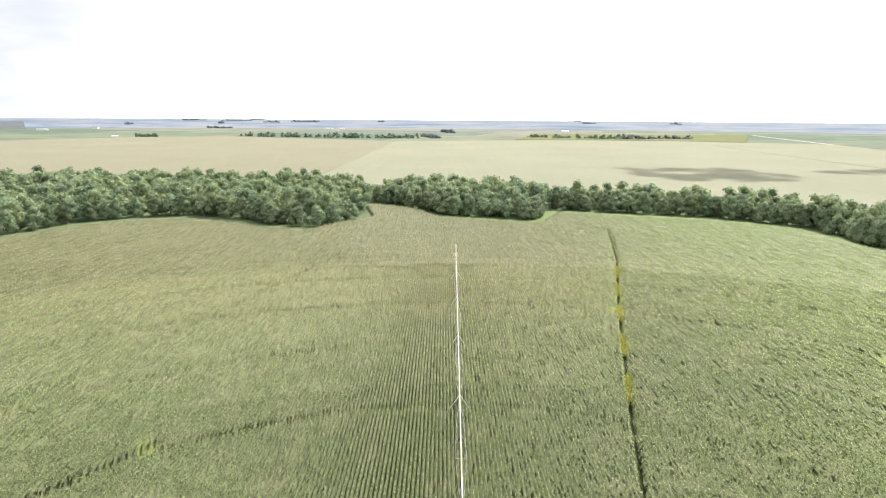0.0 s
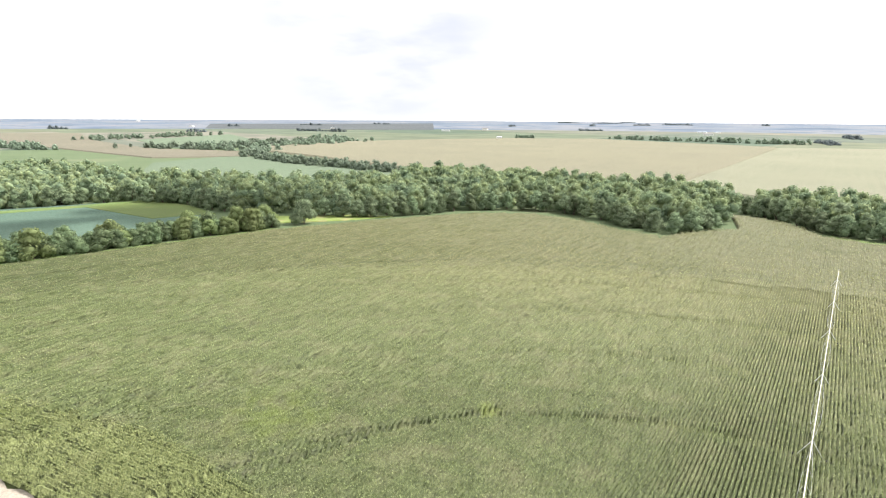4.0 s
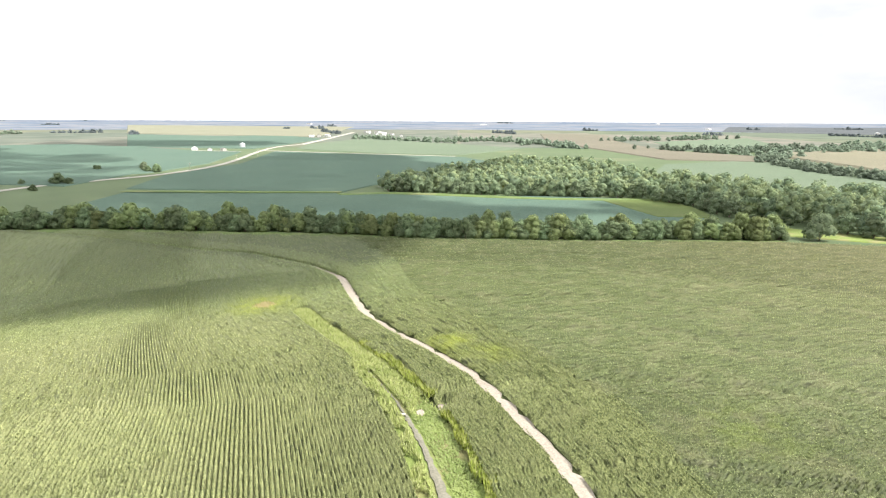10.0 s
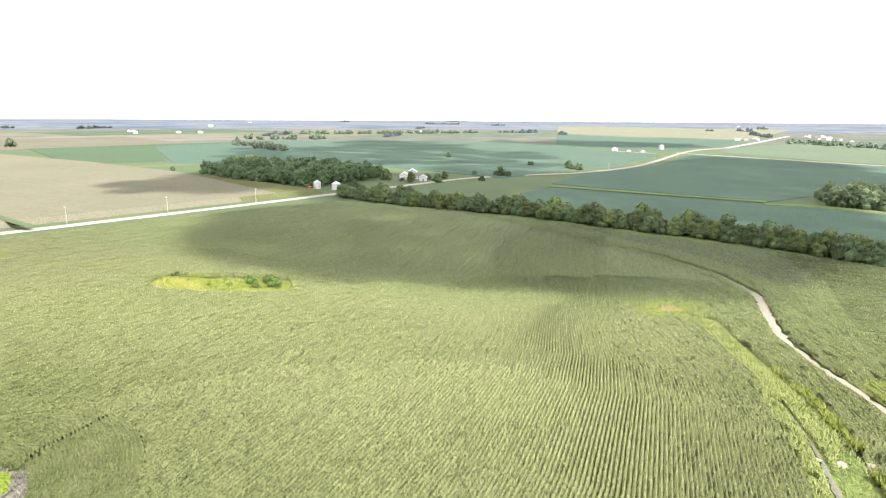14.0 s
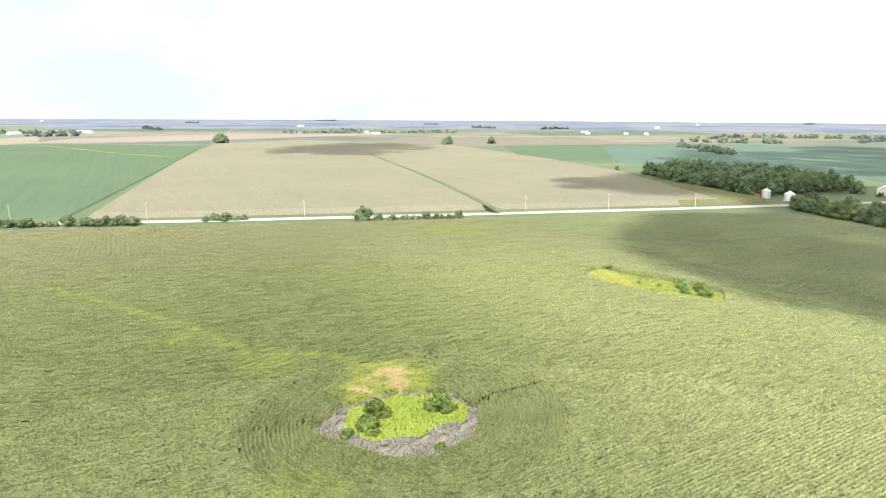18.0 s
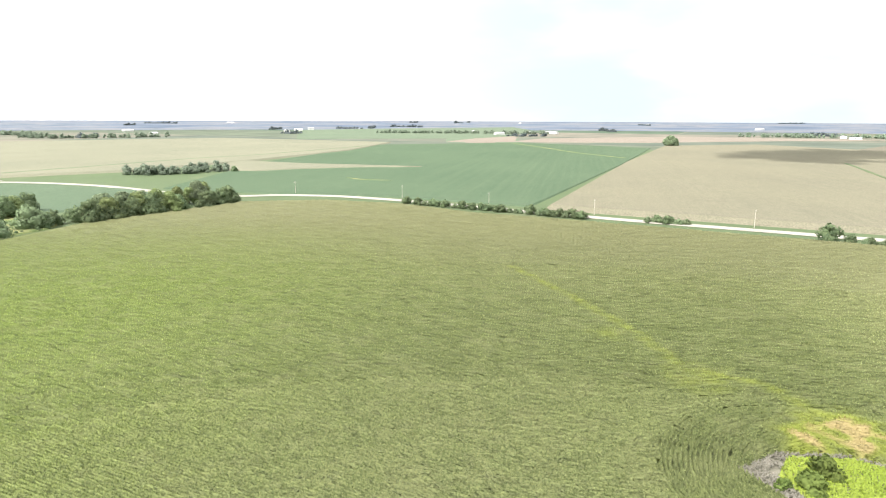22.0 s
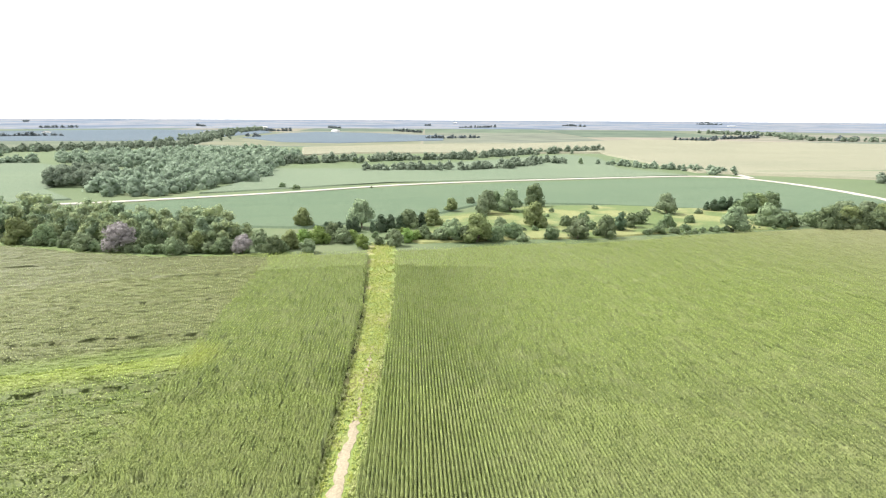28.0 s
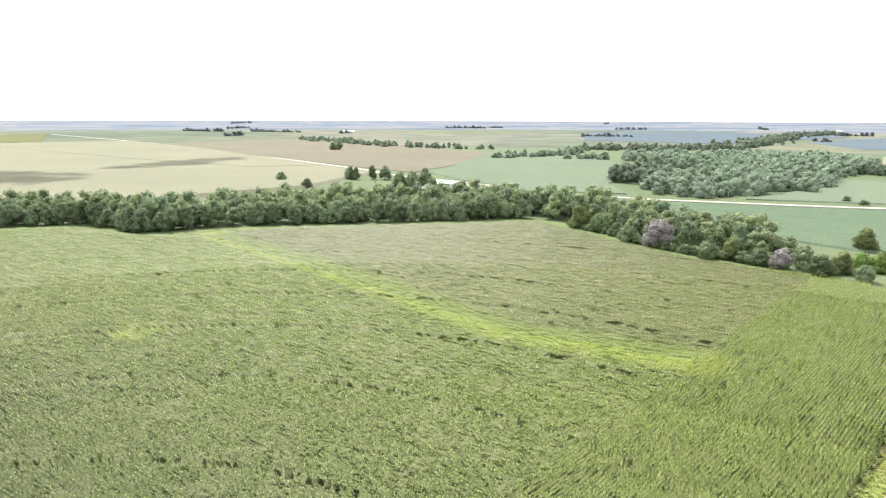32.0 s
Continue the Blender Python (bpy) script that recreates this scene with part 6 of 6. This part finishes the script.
for x, y, rz, L in ((-1990, 205, 10, 14), (-1930, 188, 40, 10), (-1880, 215, 80, 12), (-1840, 190, 20, 9), (-1790, 228, 60, 11), (-1745, 200, 15, 10), (-1700, 236, 35, 12), (-1660, 210, 70, 9), (-1600, 246, 5, 10)):
    house("village_house", x, y, rz, L, L * 0.65, 3.0, 2.2, M_WHITE, M_ROOF if L % 2 else M_DKROOF, "small white house in a far village", "house", windows=2)
far = random.Random(31)
for k in range(30):
    a, r = far.uniform(0, 6.283), 1700 * (2.2 ** far.uniform(0, 1))
    house("far_farm_building", r * math.cos(a), r * math.sin(a), far.uniform(0, 180), far.uniform(14, 40), far.uniform(9, 16), far.uniform(3, 6), far.uniform(1.5, 3.5), M_WHITE, M_ROOF if k % 3 else M_DKROOF, "pale farm building on the far plain", "barn", windows=0)


def pole(x, y, height, rz, arm, label):
    ob = empty("utility_pole", x, y, None, rz, label, "utility pole", "roadside poles")
    shape("shaft", M_WOOD, ob, lambda bm: limb(bm, (0, 0, -0.5), (0, 0, height), 0.17, 0.11, 8))
    if arm:
        shape("crossarm", M_WOOD, ob, lambda bm: box(bm, -1.2, 1.2, -0.06, 0.06, height - 0.7, height - 0.55))
    for s in ((-1.05, 0, 1.05) if arm else (0,)):
        shape("insulator", M_WHITE, ob, lambda bm: limb(bm, (s, 0, height - 0.55 if arm else height), (s, 0, height - 0.3 if arm else height + 0.25), 0.06, 0.04, 6))


for x, y in ((117, -375), (3, -334), (-68, -314), (-179, -281), (-275, -253), (60, -352), (190, -380), (-225, -268)):
    pole(x, y, 8.2, 75, True, "weathered wooden utility pole beside the gravel road")
for x, y in ((-700, -74), (-590, -104), (-820, -60)):
    pole(x, y, 8.5, 80, True, "far wooden utility pole beside the road")

# orange farm machine by the bins
mach = empty("grain_auger", -345, -266, None, 30, "orange grain auger cart parked beside the bins", "farm machine")
shape("hopper", M_ORANGE, mach, lambda bm: box(bm, -1.6, 1.6, -1.0, 1.0, 0.7, 2.0, 0.1))
shape("tube", M_ORANGE, mach, lambda bm: limb(bm, (1.2, 0, 0.9), (8.5, 0.4, 4.6), 0.18, 0.16, 8))
for sx in (-0.9, 0.9):
    for sy in (-1.15, 1.15):
        shape("wheel", M_RUBBER, mach, lambda bm: limb(bm, (sx, sy - 0.12, 0.42), (sx, sy + 0.12, 0.42), 0.42, 0.42, 14))
culvert = empty("plank_bridge", -89, 8.4, None, 55, "weathered plank laid over the ditch", "bridge")
for k in range(3):
    shape("plank", M_WOOD, culvert, lambda bm: box(bm, -1.3, 1.3, -0.3 + 0.22 * k, -0.1 + 0.22 * k, 0.42, 0.5, 0.01))


# ---- the centre-pivot sprinkler ----
def pivot():
    ob = empty("pivot_sprinkler", PIVOT[0], PIVOT[1], 0.0, -0.79, "long white centre-pivot sprinkler line standing over the corn", "irrigation")
    z, stops = 3.7, [0.0, 38.0] + [r for r in RINGS if r < 190]
    for a, b in zip(stops[:-1], stops[1:]):
        shape("span_pipe", M_PIPE, ob, lambda bm: limb(bm, (0, a, z), (0, b, z), 0.075, 0.075, 8))
        for s in (-1, 1):
            def rod(bm, s=s, a=a, b=b):
                last = (0.0, a + 0.6, z - 0.1)
                for k in range(1, 8):
                    t = k / 7
                    p = (s * 0.75 * math.sin(math.pi * t), a + (b - a) * t, z - 0.1 - 1.25 * math.sin(math.pi * t))
                    limb(bm, last, p, 0.014, 0.014, 4)
                    last = p
            shape("truss_rod", M_STEEL, ob, rod)
        for k in range(1, 7):
            t = k / 7
            yy, w, d = a + (b - a) * t, 0.75 * math.sin(math.pi * t), 1.25 * math.sin(math.pi * t)

            def brace(bm, yy=yy, w=w, d=d):
                limb(bm, (-w, yy, z - 0.1 - d), (0, yy, z), 0.016, 0.016, 4)
                limb(bm, (w, yy, z - 0.1 - d), (0, yy, z), 0.016, 0.016, 4)
                limb(bm, (-w, yy, z - 0.1 - d), (w, yy, z - 0.1 - d), 0.014, 0.014, 4)
            shape("brace", M_STEEL, ob, brace)
    for r in stops[1:]:
        for s in (-1, 1):
            shape("tower_leg", M_STEEL, ob, lambda bm: limb(bm, (0, r, z), (s * 1.9, r, 0.75), 0.06, 0.05, 5))
        beam = shape("base_beam", M_STEEL, ob, lambda bm: box(bm, -2.2, 2.2, r - 0.1, r + 0.1, 0.62, 0.82, 0.02))
        for s in (-1, 1):
            shape("wheel", M_RUBBER, beam, lambda bm: limb(bm, (s * 2.1, r - 0.18, 0.6), (s * 2.1, r + 0.18, 0.6), 0.6, 0.6, 14))
    end = stops[-1]
    shape("overhang_pipe", M_PIPE, ob, lambda bm: limb(bm, (0, end, z), (0, end + 13, z + 0.3), 0.1, 0.07, 8))
    shape("centre_post", M_STEEL, ob, lambda bm: limb(bm, (0, 0, 0), (0, 0, z + 0.3), 0.15, 0.15, 10))
    for sx in (-1, 1):
        for sy in (-1, 1):
            shape("centre_leg", M_STEEL, ob, lambda bm: limb(bm, (sx * 1.4, sy * 1.4, 0), (0, 0, z), 0.05, 0.05, 5))


pivot()


# ---- clouds that shade parts of the land ----
def cloud_material():
    m = bpy.data.materials.new("cloud_vapour")
    m.use_nodes = True
    n, l = m.node_tree.nodes, m.node_tree.links
    n.clear()
    out, mix = n.new("ShaderNodeOutputMaterial"), n.new("ShaderNodeMixShader")
    tr, df = n.new("ShaderNodeBsdfTransparent"), n.new("ShaderNodeBsdfDiffuse")
    df.inputs["Color"].default_value = (0.9, 0.9, 0.9, 1)
    mix.inputs["Fac"].default_value = 0.44
    l.new(tr.outputs[0], mix.inputs[1])
    l.new(df.outputs[0], mix.inputs[2])
    l.new(mix.outputs[0], out.inputs["Surface"])
    return m


M_CLOUD = cloud_material()
CLOUD_Z = 700.0


def cloud(x, y, rx, ry, turn, puffs, size):
    """A ragged cumulus whose shade falls round (x, y) on the land."""
    g = np.random.default_rng(int(abs(x * 7 + y)) + 5)
    k = CLOUD_Z / SUN_DIR.z
    cx, cy = x + SUN_DIR.x * k, y + SUN_DIR.y * k
    co, tris = [], []
    for _ in range(puffs):
        a, q = g.uniform(0, 6.28), math.sqrt(g.uniform(0, 1))
        u, v = rx * q * math.cos(a), ry * q * math.sin(a)
        px, py = u * math.cos(turn) - v * math.sin(turn), u * math.sin(turn) + v * math.cos(turn)
        r = size * g.uniform(0.5, 1.3) * (1.15 - 0.6 * q)
        b = len(co)
        for w in ICO[0]:
            s = r * g.uniform(0.8, 1.15)
            co.append((cx + px + w[0] * s, cy + py + w[1] * s, CLOUD_Z + w[2] * s * 0.4 + g.uniform(0, 6)))
        tris += [tuple(b + i for i in f) for f in ICO[1]]
    tagged(fast_mesh("backdrop_cloud", np.array(co), np.array(tris), M_CLOUD, None), "ragged white fair-weather cloud", "cloud", "", "structure")


def cloud_sheet(outline, spacing, size):
    """A broad flat-based cloud whose shade falls on the outlined land."""
    k = CLOUD_Z / SUN_DIR.z
    x, y = scatter(outline, spacing)
    co, tris = [], []
    for px, py in zip(x, y):
        b = len(co)
        r = size * rng.uniform(0.7, 1.25)
        for w in ICO[0]:
            q = r * rng.uniform(0.8, 1.15)
            co.append((px + SUN_DIR.x * k + w[0] * q, py + SUN_DIR.y * k + w[1] * q, CLOUD_Z + w[2] * q * 0.35))
        tris += [tuple(b + i for i in f) for f in ICO[1]]
    tagged(fast_mesh("backdrop_cloud", np.array(co), np.array(tris), M_CLOUD, None), "broad grey-white cloud with a ragged rim", "cloud", "", "structure")


cloud_sheet([(-176, -206), (-156, -167), (-147, -123), (-150, -104), (-162, -74), (-168, -40), (-172, 0), (-210, 20), (-240, 60), (-262, 100), (-300, 150), (-350, 70), (-400, 60), (-450, 100), (-560, 190), (-700, 120), (-860, 60), (-820, -60), (-600, -110),
             (-520, -200), (-470, -330), (-430, -410), (-360, -420), (-330, -300), (-300, -215), (-240, -240), (-206, -228)], 11.0, 11.5)
cloud(-325, -340, 62, 62, 0.3, 70, 24)
cloud(-310, -930, 190, 110, 1.0, 90, 42)
cloud(225, 535, 75, 70, 0.6, 50, 24)
cloud(420, 560, 90, 30, 0.2, 30, 22)
cloud(-800, 30, 110, 70, 1.0, 50, 36)
cloud(-1250, -250, 230, 120, 1.3, 60, 60)
cloud(-1000, -550, 200, 110, 0.7, 60, 50)
cloud(-275, 200, 60, 45, 0.9, 60, 18)
cloud(-405, -335, 70, 90, 0.0, 90, 26)
cloud_sheet([(-480, -180), (-560, -300), (-500, -480), (-750, -700), (-930, -600), (-880, -250), (-640, -165)], 34.0, 27.0)
